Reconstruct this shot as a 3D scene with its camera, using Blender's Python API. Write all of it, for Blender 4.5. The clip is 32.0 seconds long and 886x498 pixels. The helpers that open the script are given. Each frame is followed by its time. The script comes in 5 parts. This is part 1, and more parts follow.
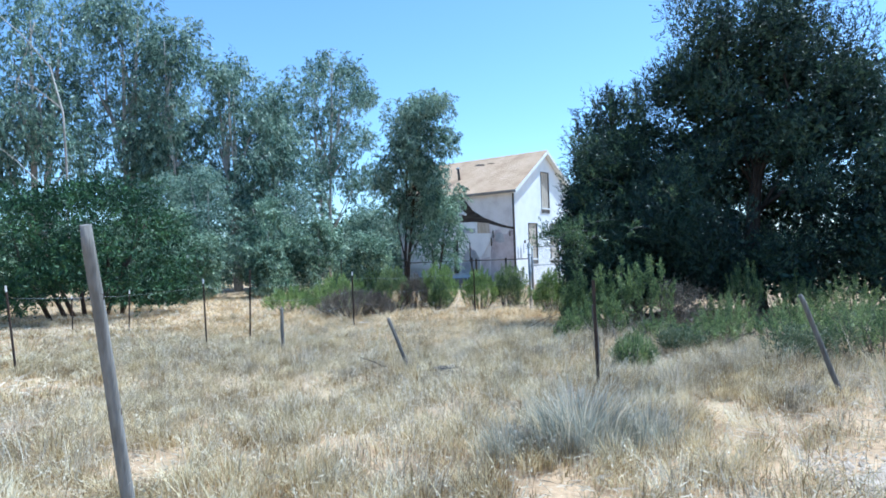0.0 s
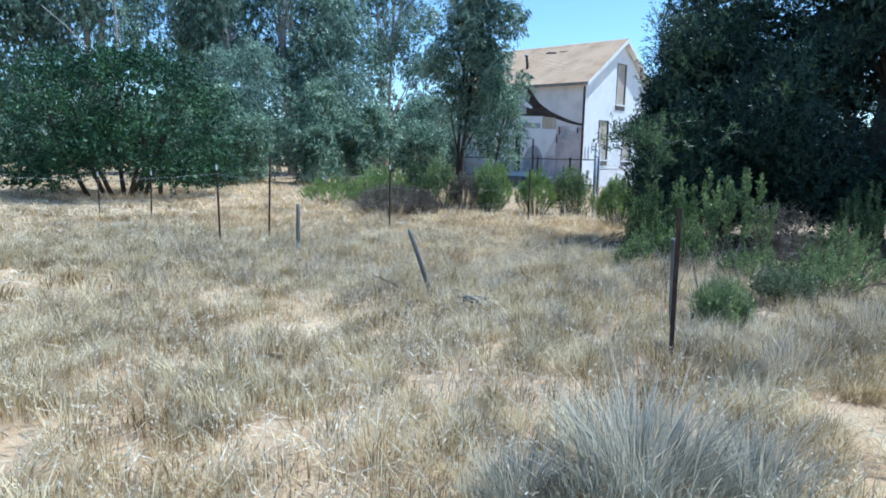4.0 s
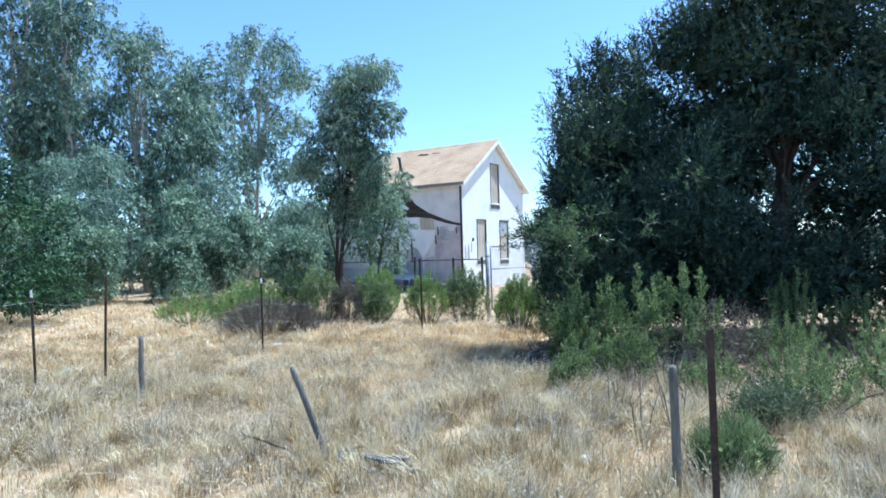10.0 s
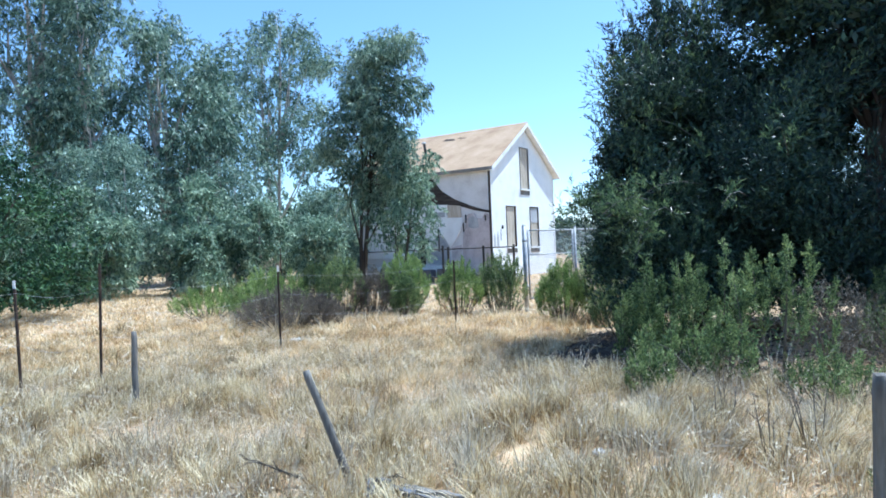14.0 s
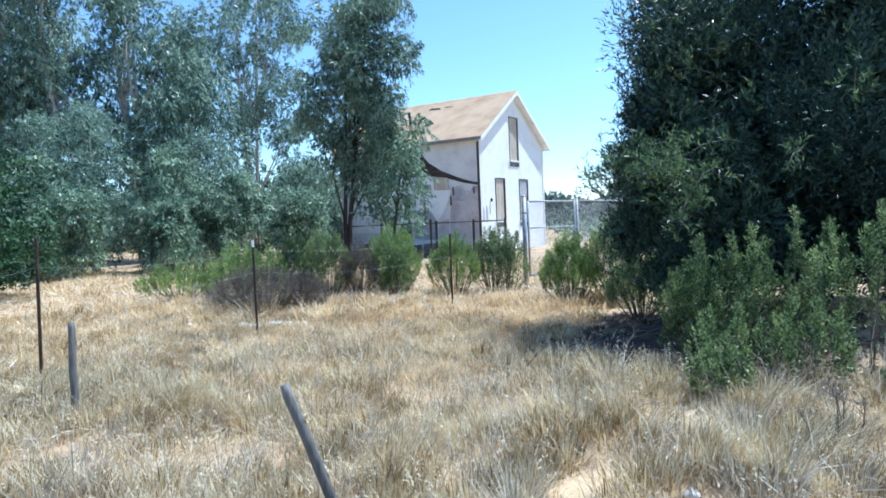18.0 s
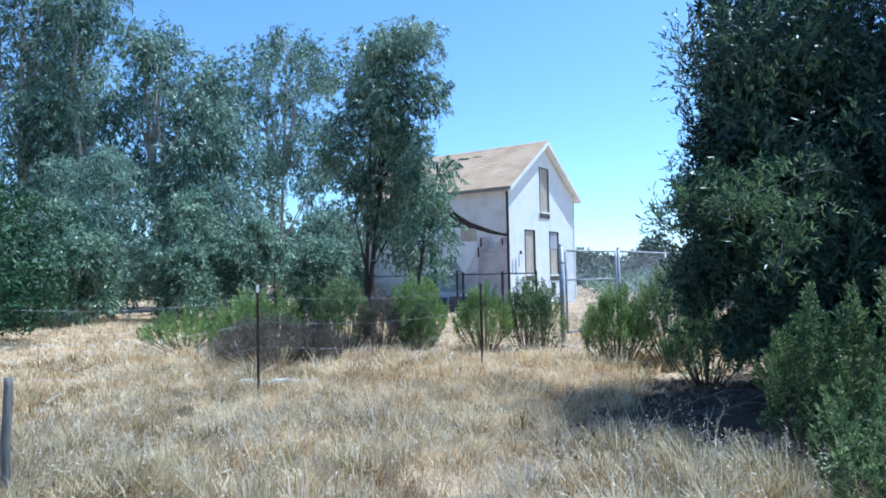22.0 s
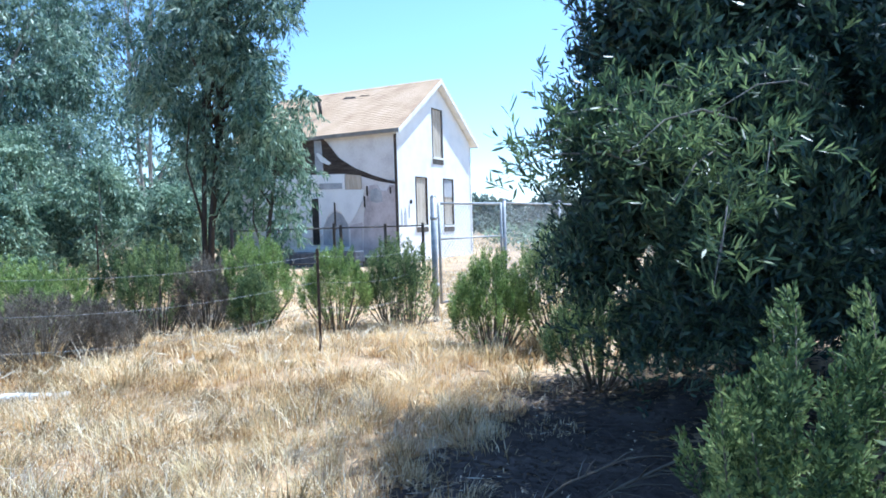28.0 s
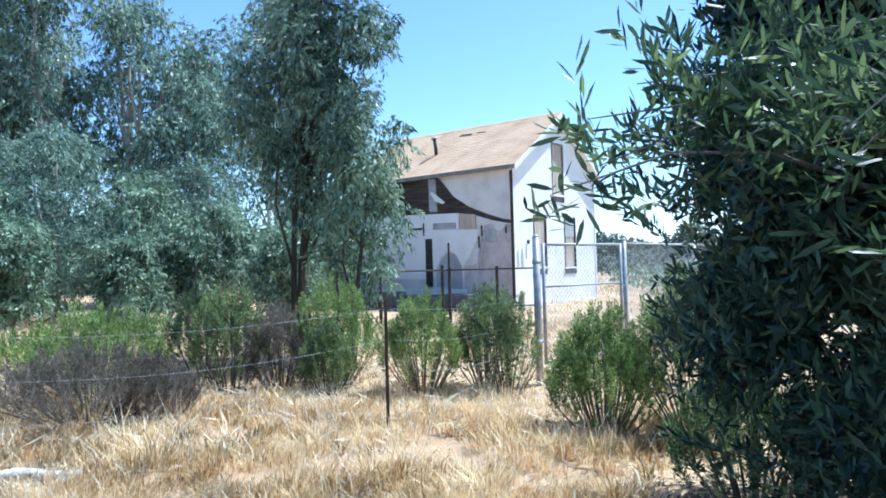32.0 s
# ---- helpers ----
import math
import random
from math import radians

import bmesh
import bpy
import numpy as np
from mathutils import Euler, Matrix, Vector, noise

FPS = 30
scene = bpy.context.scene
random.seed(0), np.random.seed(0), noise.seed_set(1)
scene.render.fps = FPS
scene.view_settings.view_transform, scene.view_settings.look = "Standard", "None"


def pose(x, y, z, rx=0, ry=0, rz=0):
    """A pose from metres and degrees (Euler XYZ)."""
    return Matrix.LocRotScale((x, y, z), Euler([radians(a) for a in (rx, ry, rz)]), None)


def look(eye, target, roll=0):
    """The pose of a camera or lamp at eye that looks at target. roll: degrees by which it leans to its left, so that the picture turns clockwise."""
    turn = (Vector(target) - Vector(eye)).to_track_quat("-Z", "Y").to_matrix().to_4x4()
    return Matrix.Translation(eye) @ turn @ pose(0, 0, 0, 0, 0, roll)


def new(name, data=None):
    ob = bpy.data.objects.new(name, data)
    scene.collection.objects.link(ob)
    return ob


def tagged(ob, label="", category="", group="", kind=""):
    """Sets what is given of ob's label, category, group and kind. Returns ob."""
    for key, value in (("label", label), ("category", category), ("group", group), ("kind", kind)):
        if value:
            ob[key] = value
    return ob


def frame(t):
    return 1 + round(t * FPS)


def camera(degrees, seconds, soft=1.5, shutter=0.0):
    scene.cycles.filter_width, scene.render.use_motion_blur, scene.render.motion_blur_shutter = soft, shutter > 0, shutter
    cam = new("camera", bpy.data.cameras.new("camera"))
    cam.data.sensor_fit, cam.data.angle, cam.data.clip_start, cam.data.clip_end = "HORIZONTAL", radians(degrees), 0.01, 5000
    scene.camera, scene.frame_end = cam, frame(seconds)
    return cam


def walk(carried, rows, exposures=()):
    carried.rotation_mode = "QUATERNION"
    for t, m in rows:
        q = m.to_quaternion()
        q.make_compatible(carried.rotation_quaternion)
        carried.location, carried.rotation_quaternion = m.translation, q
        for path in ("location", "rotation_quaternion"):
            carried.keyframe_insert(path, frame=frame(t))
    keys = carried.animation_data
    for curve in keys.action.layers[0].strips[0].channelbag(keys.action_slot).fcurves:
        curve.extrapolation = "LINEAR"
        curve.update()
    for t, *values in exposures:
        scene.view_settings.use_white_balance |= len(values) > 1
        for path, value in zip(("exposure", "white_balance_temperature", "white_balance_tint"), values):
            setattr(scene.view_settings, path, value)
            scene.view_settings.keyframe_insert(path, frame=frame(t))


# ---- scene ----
cam = camera(66.8, 32.0, soft=1.75)
# seconds, place, turn
ROWS = [
    (0.0, 0.032, 0.040, 1.444, 90.88, 2.07, 16.15),
    (0.5, 0.125, 0.302, 1.362, 90.70, 1.83, 15.86),
    (1.0, 0.062, 0.593, 1.418, 89.15, 2.10, 13.28),
    (1.5, 0.120, 0.890, 1.429, 88.62, 2.47, 16.62),
    (2.0, 0.168, 1.093, 1.454, 87.55, 1.82, 22.34),
    (2.5, 0.077, 1.349, 1.444, 86.87, 1.27, 21.82),
    (4.5, -0.327, 2.261, 1.575, 80.98, -1.46, 21.87),
    (5.0, -0.439, 2.420, 1.601, 81.00, -1.23, 21.84),
    (5.5, -0.530, 2.680, 1.613, 86.83, -0.33, 18.45),
    (6.0, -0.630, 2.961, 1.622, 88.26, -0.09, 19.20),
    (6.5, -0.793, 3.127, 1.606, 90.04, 1.15, 19.70),
    (7.0, -0.896, 3.266, 1.624, 91.55, 1.83, 17.73),
    (7.5, -0.956, 3.483, 1.601, 92.41, 2.35, 13.20),
    (8.0, -0.973, 3.711, 1.591, 92.99, 2.63, 13.06),
    (8.5, -1.021, 3.749, 1.578, 91.62, 2.47, 12.71),
    (9.0, -1.038, 3.759, 1.541, 91.75, 3.12, 12.50),
    (9.5, -1.068, 3.758, 1.575, 91.41, 2.24, 11.71),
    (10.0, -1.064, 3.758, 1.572, 90.45, 1.58, 10.90),
    (10.5, -1.081, 3.775, 1.569, 89.97, 1.32, 10.54),
    (11.0, -1.112, 3.781, 1.566, 89.53, 1.92, 11.30),
    (11.5, -1.145, 3.807, 1.555, 89.37, 1.98, 10.72),
    (12.0, -1.182, 4.090, 1.507, 89.00, 1.35, 10.78),
    (12.5, -1.227, 4.302, 1.497, 88.75, 0.79, 14.55),
    (13.0, -1.395, 4.541, 1.472, 87.92, 0.64, 14.58),
    (13.5, -1.486, 4.755, 1.455, 87.80, 1.53, 13.84),
    (14.0, -1.554, 5.086, 1.421, 89.84, 2.30, 12.92),
    (14.5, -1.608, 5.294, 1.376, 88.84, 2.30, 12.58),
    (16.5, -1.832, 6.015, 1.408, 87.20, 2.12, 11.25),
    (17.0, -1.965, 6.189, 1.381, 86.74, 2.17, 8.71),
    (17.5, -2.056, 6.263, 1.380, 86.48, 1.93, 7.61),
    (18.0, -2.104, 6.327, 1.383, 87.64, 2.40, 11.30),
    (18.5, -2.127, 6.357, 1.347, 86.87, 1.95, 16.78),
    (19.0, -2.160, 6.390, 1.290, 79.92, 0.94, 18.25),
    (19.5, -2.152, 6.447, 1.276, 80.17, 0.55, 19.41),
    (20.0, -2.118, 6.663, 1.265, 81.23, 0.75, 20.37),
    (20.5, -2.232, 6.799, 1.259, 86.43, 0.77, 18.00),
    (21.0, -2.382, 6.946, 1.283, 90.58, 0.86, 16.40),
    (21.5, -2.417, 7.266, 1.269, 91.37, 1.63, 15.16),
    (22.0, -2.440, 7.556, 1.270, 92.37, 1.27, 13.41),
    (22.5, -2.605, 7.794, 1.237, 91.17, 2.00, 7.11),
    (23.0, -2.731, 8.031, 1.289, 90.58, 1.57, 0.34),
    (23.5, -2.685, 8.385, 1.257, 91.35, 0.24, -0.50),
    (24.0, -2.659, 8.677, 1.202, 89.35, -0.50, -0.78),
    (24.5, -2.682, 8.916, 1.229, 87.77, -0.98, -5.57),
    (25.0, -2.598, 9.108, 1.226, 87.59, -0.71, -6.75),
    (25.5, -2.458, 9.228, 1.227, 88.37, 0.67, -3.67),
    (27.5, -2.082, 10.092, 1.371, 88.99, 2.59, 0.49),
    (28.0, -2.018, 10.265, 1.449, 87.62, 1.70, 5.63),
    (28.5, -1.993, 10.459, 1.445, 85.96, -0.37, 6.57),
    (29.0, -2.021, 10.565, 1.456, 83.87, -1.94, 6.40),
    (29.5, -1.886, 10.782, 1.467, 87.49, -2.19, 7.44),
    (30.0, -1.796, 11.024, 1.508, 88.91, -2.82, 6.66),
    (30.5, -1.814, 11.139, 1.478, 88.91, -3.03, 7.89),
    (31.0, -1.856, 11.339, 1.488, 88.81, -1.58, 10.85),
    (31.5, -1.883, 11.587, 1.506, 89.70, -0.41, 13.38),
    (32.0, -1.853, 11.921, 1.503, 91.31, 1.54, 16.48),
]
EXPOSURES = [(0.0, 0.54, 4900, 2.5), (2.0, 0.56, 4980, 2.5), (5.0, 0.26, 4850, 2.5), (6.0, 0.44, 4920, 2.5), (9.0, 0.64, 5000, 2.5), (14.0, 0.66, 5050, 3), (17.0, 0.6, 5000, 3), (19.0, 0.6, 5080, 3), (20.0, 0.46, 5020, 3), (22.0, 0.4, 4760, 3.5), (23.5, 0.46, 4800, 4), (25.0, 0.72, 4930, 4.5), (28.0, 0.88, 5000, 5), (31.0, 0.86, 5080, 5), (32.0, 0.74, 5060, 4.5)]
walk(cam, [(t, pose(x, y, z, rx, ry, rz)) for t, x, y, z, rx, ry, rz in ROWS], EXPOSURES)

# ---- light ----
SUN_EL, SUN_AZ = 62.0, 50.0  # degrees; azimuth clockwise from +y
world = bpy.data.worlds.new("sky")
scene.world = world
world.use_nodes = True
wn = world.node_tree
sky = wn.nodes.new("ShaderNodeTexSky")
sky.sky_type = "NISHITA"
sky.sun_disc = False
sky.sun_elevation, sky.sun_rotation = radians(SUN_EL), radians(SUN_AZ)
sky.altitude, sky.air_density, sky.dust_density, sky.ozone_density = 100, 0.95, 0.4, 2.2
wn.links.new(sky.outputs[0], wn.nodes["Background"].inputs[0])
wn.nodes["Background"].inputs[1].default_value = 0.15
sun_dir = Vector((math.sin(radians(SUN_AZ)) * math.cos(radians(SUN_EL)), math.cos(radians(SUN_AZ)) * math.cos(radians(SUN_EL)), math.sin(radians(SUN_EL))))
sun_data = bpy.data.lights.new("sun", "SUN")
sun_data.energy, sun_data.angle, sun_data.color = 5.0, radians(0.53), (1.0, 0.95, 0.87)
sun = new("sun", sun_data)
sun.matrix_world = look(sun_dir * 60, (0, 0, 0))


# ---- materials ----
def material(name, colors, scale=6.0, rough=0.8, bump=0.2, fine=40.0, vary=0.0, metal=0.0, through_light=0.0, spec=0.3, stretch=(1, 1, 1), glow_through=1.0):
    """Two scales of noise over a ramp of colours; vary: random by island; through_light: share of light let through."""
    m = bpy.data.materials.new(name)
    m.use_nodes = True
    nt = m.node_tree
    n, ln = nt.nodes, nt.links.new
    b = n["Principled BSDF"]
    b.inputs["Roughness"].default_value, b.inputs["Metallic"].default_value = rough, metal
    b.inputs["Specular IOR Level"].default_value = spec
    tc = n.new("ShaderNodeTexCoord")
    mp = n.new("ShaderNodeMapping")
    mp.inputs["Scale"].default_value = stretch
    ln(tc.outputs["Object"], mp.inputs[0])
    a, c = n.new("ShaderNodeTexNoise"), n.new("ShaderNodeTexNoise")
    a.inputs["Scale"].default_value, c.inputs["Scale"].default_value = scale, fine
    a.inputs["Detail"].default_value, c.inputs["Detail"].default_value = 4, 3
    ln(mp.outputs[0], a.inputs[0])
    ln(mp.outputs[0], c.inputs[0])
    mix = n.new("ShaderNodeMath")
    mix.operation = "MULTIPLY_ADD"
    ln(c.outputs[0], mix.inputs[0])
    mix.inputs[1].default_value = 0.45
    ln(a.outputs[0], mix.inputs[2])
    fac = mix.outputs[0]
    if vary:
        g = n.new("ShaderNodeNewGeometry")
        v = n.new("ShaderNodeMath")
        v.operation = "MULTIPLY_ADD"
        ln(g.outputs["Random Per Island"], v.inputs[0])
        v.inputs[1].default_value = vary
        ln(fac, v.inputs[2])
        w = n.new("ShaderNodeMath")
        w.operation = "SUBTRACT"
        ln(v.outputs[0], w.inputs[0])
        w.inputs[1].default_value = vary / 2
        fac = w.outputs[0]
    r = n.new("ShaderNodeValToRGB")
    els = r.color_ramp.elements
    lo, hi = 0.45, 1.0
    for k, col in enumerate(colors):
        at = lo + (hi - lo) * k / max(1, len(colors) - 1)
        e = els[k] if k < 2 else els.new(at)
        e.position, e.color = at, (*col, 1)
    els[1].position = lo + (hi - lo) / max(1, len(colors) - 1)
    ln(fac, r.inputs[0])
    ln(r.outputs[0], b.inputs["Base Color"])
    if bump:
        bp = n.new("ShaderNodeBump")
        bp.inputs["Strength"].default_value, bp.inputs["Distance"].default_value = bump, 0.02
        ln(c.outputs[0], bp.inputs["Height"])
        ln(bp.outputs[0], b.inputs["Normal"])
    if through_light:
        t = n.new("ShaderNodeBsdfTranslucent")
        h = n.new("ShaderNodeHueSaturation")
        h.inputs["Value"].default_value = glow_through
        ln(r.outputs[0], h.inputs["Color"])
        ln(h.outputs[0], t.inputs[0])
        s = n.new("ShaderNodeMixShader")
        s.inputs[0].default_value = through_light
        ln(b.outputs[0], s.inputs[1])
        ln(t.outputs[0], s.inputs[2])
        ln(s.outputs[0], n["Material Output"].inputs[0])
    return m


M_GROUND = material("dry_soil", [(0.27, 0.18, 0.1), (0.47, 0.325, 0.19), (0.6, 0.445, 0.28)], 1.1, 0.95, 0.6, 22)
M_GRAVEL = material("road_gravel", [(0.25, 0.19, 0.135), (0.44, 0.35, 0.26), (0.6, 0.5, 0.395)], 9.0, 0.95, 0.8, 60)
M_STRAW = material("dry_grass", [(0.22, 0.15, 0.07), (0.54, 0.42, 0.225), (0.76, 0.645, 0.4), (0.87, 0.78, 0.55)], 1.2, 0.8, 0, 6, 0.55, 0, 0.3, 0.12)
M_GREYGRASS = material("grey_tussock", [(0.18, 0.155, 0.105), (0.44, 0.38, 0.275), (0.66, 0.59, 0.46)], 2, 0.8, 0, 9, 0.45, 0, 0.25, 0.12)
M_BLUEGRASS = material("blue_grey_tussock", [(0.16, 0.165, 0.13), (0.36, 0.365, 0.3), (0.58, 0.575, 0.49)], 2, 0.75, 0, 9, 0.4, 0, 0.3, 0.15)
M_EUC = material("gum_leaves", [(0.04, 0.085, 0.066), (0.16, 0.25, 0.18), (0.42, 0.52, 0.4)], 0.5, 0.45, 0, 2.5, 0.5, 0, 0.32, 0.5)
M_YOUNG = material("young_gum_leaves", [(0.04, 0.085, 0.062), (0.155, 0.24, 0.165), (0.42, 0.51, 0.37)], 0.8, 0.4, 0, 3, 0.5, 0, 0.32, 0.5)
M_GREYLEAF = material("grey_green_leaves", [(0.04, 0.083, 0.055), (0.175, 0.268, 0.17), (0.46, 0.56, 0.385)], 0.8, 0.5, 0, 3, 0.5, 0, 0.28, 0.4)
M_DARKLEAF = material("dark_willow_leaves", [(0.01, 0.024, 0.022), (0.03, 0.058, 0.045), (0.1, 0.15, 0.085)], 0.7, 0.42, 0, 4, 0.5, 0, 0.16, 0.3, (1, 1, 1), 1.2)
# paler copy of the willow leaves, with sunlight put into its colour
M_SUNLEAF = material("sunlit_willow_leaves", [(0.02, 0.042, 0.025), (0.066, 0.108, 0.052), (0.2, 0.265, 0.11)], 1.5, 0.36, 0, 6, 0.55, 0, 0.4, 0.45, (1, 1, 1), 1.3)
M_ACACIA = material("bright_green_leaves", [(0.01, 0.03, 0.016), (0.028, 0.074, 0.034), (0.1, 0.19, 0.07)], 1.2, 0.55, 0, 4, 0.4, 0, 0.13, 0.3)
M_SHRUB = material("coyote_brush_leaves", [(0.038, 0.068, 0.032), (0.172, 0.236, 0.09), (0.46, 0.53, 0.22)], 1.5, 0.55, 0, 6, 0.45, 0, 0.32, 0.3)
M_LIME = material("broom_green", [(0.075, 0.125, 0.035), (0.255, 0.35, 0.1), (0.5, 0.6, 0.22)], 1.5, 0.55, 0, 6, 0.5, 0, 0.24, 0.3)
M_DRYBRUSH = material("dry_brush_twigs", [(0.085, 0.07, 0.054), (0.175, 0.148, 0.115), (0.3, 0.265, 0.215)], 2, 0.9, 0, 6, 0.4, 0, 0.1)
M_BARK = material("pale_gum_bark", [(0.2, 0.17, 0.145), (0.42, 0.38, 0.34), (0.62, 0.58, 0.53)], 1.5, 0.85, 0.4, 14, 0, 0, 0, 0.2, (1, 1, 0.25))
M_DARKBARK = material("dark_bark", [(0.03, 0.024, 0.02), (0.07, 0.055, 0.045), (0.11, 0.09, 0.075)], 3, 0.9, 0.5, 20, 0, 0, 0, 0.2, (1, 1, 0.3))
M_POST = material("weathered_wood", [(0.08, 0.072, 0.064), (0.185, 0.17, 0.15), (0.31, 0.29, 0.265)], 6, 0.9, 0.6, 45, 0, 0, 0, 0.2, (1, 1, 0.12))
M_TPOST = material("rusted_steel_post", [(0.03, 0.022, 0.018), (0.065, 0.045, 0.035), (0.12, 0.075, 0.05)], 8, 0.75, 0.3, 60, 0, 0.3)
M_GALV = material("galvanised_steel", [(0.24, 0.25, 0.26), (0.36, 0.37, 0.38), (0.5, 0.51, 0.52)], 8, 0.5, 0.1, 60, 0, 0.35, 0, 0.5)
M_DARKIRON = material("dark_painted_iron", [(0.02, 0.02, 0.02), (0.045, 0.042, 0.04), (0.08, 0.07, 0.06)], 8, 0.6, 0.2, 50, 0, 0.4)
M_WALL = material("white_paint", [(0.72, 0.71, 0.69), (0.81, 0.8, 0.78), (0.85, 0.84, 0.82)], 1.6, 0.8, 0.25, 18)
M_TRIM = material("white_trim", [(0.62, 0.61, 0.58), (0.8, 0.79, 0.76), (0.85, 0.84, 0.82)], 3, 0.7, 0.2, 30)
M_SIDE = material("faded_pink_plaster", [(0.56, 0.51, 0.49), (0.7, 0.66, 0.63), (0.77, 0.73, 0.71)], 1.3, 0.9, 0.3, 12)
M_ROOF = material("tan_asphalt_shingle", [(0.44, 0.285, 0.175), (0.58, 0.4, 0.25), (0.66, 0.475, 0.315)], 1.2, 0.95, 0.5, 25)
M_BOARD = material("weathered_plywood", [(0.36, 0.29, 0.21), (0.5, 0.43, 0.34), (0.62, 0.55, 0.45)], 3, 0.85, 0.3, 20, 0, 0, 0, 0.2, (4, 4, 0.5))
M_DARKWOOD = material("exposed_dark_boards", [(0.03, 0.024, 0.02), (0.07, 0.055, 0.045), (0.12, 0.1, 0.085)], 3, 0.9, 0.5, 20, 0, 0, 0, 0.2, (0.3, 0.3, 3))

M_GREYPANEL = material("grey_plaster", [(0.26, 0.27, 0.28), (0.4, 0.4, 0.41), (0.5, 0.5, 0.5)], 2.0, 0.9, 0.3, 16)
M_DARKBLOCK = material("dark_concrete", [(0.06, 0.065, 0.075), (0.12, 0.125, 0.14), (0.19, 0.19, 0.2)], 4.0, 0.95, 0.5, 30)
M_OLIVE = material("olive_grass", [(0.15, 0.11, 0.05), (0.4, 0.31, 0.165), (0.6, 0.5, 0.29)], 1.2, 0.8, 0, 6, 0.5, 0, 0.3, 0.12)
M_PALE = material("bleached_straw", [(0.46, 0.38, 0.26), (0.68, 0.59, 0.43), (0.82, 0.75, 0.6)], 0.5, 0.7, 0, 5, 0.4, 0, 0.25)

# fallen leaves, with some of the tree's shade put into their dark colour
M_SHADELITTER = material("shade_dark_leaf_litter", [(0.05, 0.038, 0.03), (0.085, 0.064, 0.05), (0.14, 0.108, 0.085)], 1.2, 0.9, 0, 6, 0.3)
M_WHITESTONE = material("bleached_surface", [(0.48, 0.45, 0.41), (0.64, 0.61, 0.57), (0.74, 0.72, 0.68)], 5, 0.9, 0.5, 35)
M_FARLEAF = material("distant_leaves", [(0.1, 0.135, 0.105), (0.16, 0.2, 0.155), (0.22, 0.26, 0.2)], 0.1, 0.8, 0, 0.6, 0.3)

M_OLDBOARD = material("old_grey_board", [(0.06, 0.06, 0.06), (0.13, 0.13, 0.135), (0.24, 0.24, 0.245)], 5, 0.9, 0.6, 40, 0, 0, 0, 0.2, (1, 1, 0.3))

M_GOLD = material("golden_grass", [(0.32, 0.2, 0.085), (0.66, 0.475, 0.24), (0.87, 0.695, 0.41), (0.92, 0.8, 0.56)], 1.0, 0.8, 0, 6, 0.55, 0, 0.3, 0.12)

M_STUCCO = material("stained_stucco", [(0.36, 0.31, 0.3), (0.53, 0.47, 0.46), (0.64, 0.58, 0.57)], 1.8, 0.9, 0.4, 14)
M_FASCIA = material("grey_fascia_paint", [(0.13, 0.115, 0.1), (0.23, 0.21, 0.185), (0.34, 0.315, 0.29)], 3, 0.8, 0.2, 30)

M_WEED = material("grey_green_weeds", [(0.06, 0.085, 0.045), (0.145, 0.175, 0.095), (0.28, 0.3, 0.18)], 1.5, 0.65, 0, 6, 0.35, 0, 0.25, 0.2)


# ---- mesh helpers ----
def raw(name, V, F, mat, parent=None):
    """V: n x 3, F: m x k faces all with k corners."""
    V, F = np.asarray(V, np.float32), np.asarray(F, np.int32)
    me = bpy.data.meshes.new(name)
    me.vertices.add(len(V))
    me.vertices.foreach_set("co", V.ravel())
    k = F.shape[1]
    me.loops.add(F.size)
    me.loops.foreach_set("vertex_index", F.ravel())
    me.polygons.add(len(F))
    me.polygons.foreach_set("loop_start", np.arange(0, F.size, k, dtype=np.int32))
    me.update(calc_edges=True)
    me.materials.append(mat)
    ob = new(name, me)
    if parent is not None:
        ob.parent = parent
    return ob


def part(name, bm, mat, parent=None, label=""):
    me = bpy.data.meshes.new(name)
    bm.to_mesh(me)
    bm.free()
    me.materials.append(mat)
    ob = new(name, me)
    if parent is not None:
        ob.parent = parent
    return tagged(ob, label)


def thing(name, m, label, category, group="", kind=""):
    ob = new(name)
    ob.matrix_basis = m
    return tagged(ob, label, category, group, kind)


def box(bm, x0, x1, y0, y1, z0, z1, bevel=0.0):
    vs = [bm.verts.new((x, y, z)) for z in (z0, z1) for y in (y0, y1) for x in (x0, x1)]
    fs = [(0, 2, 3, 1), (4, 5, 7, 6), (0, 1, 5, 4), (2, 6, 7, 3), (0, 4, 6, 2), (1, 3, 7, 5)]
    faces = [bm.faces.new([vs[i] for i in f]) for f in fs]
    if bevel:
        es = list({e for f in faces for e in f.edges})
        bmesh.ops.bevel(bm, geom=es, offset=bevel, segments=1, affect="EDGES")
    return bm


def boxed(name, dims, mat, parent, label="", bevel=0.0):
    return part(name, box(bmesh.new(), *dims, bevel), mat, parent, label)


def tube(bm, pts, radii, sides=8):
    """A tapering tube through pts with closed ends."""
    pts = [Vector(p) for p in pts]
    rings = []
    for i, p in enumerate(pts):
        d = (pts[min(i + 1, len(pts) - 1)] - pts[max(i - 1, 0)]).normalized()
        a = d.orthogonal().normalized() if i == 0 else (rings_a - d * rings_a.dot(d)).normalized()
        rings_a = a
        b = d.cross(a)
        rings.append([bm.verts.new(p + (a * math.cos(q) + b * math.sin(q)) * radii[i]) for q in (2 * math.pi * k / sides for k in range(sides))])
    for r, s in zip(rings, rings[1:]):
        for k in range(sides):
            bm.faces.new((r[k], r[(k + 1) % sides], s[(k + 1) % sides], s[k])).smooth = True
    bm.faces.new(rings[0][::-1])
    bm.faces.new(rings[-1])
    return bm


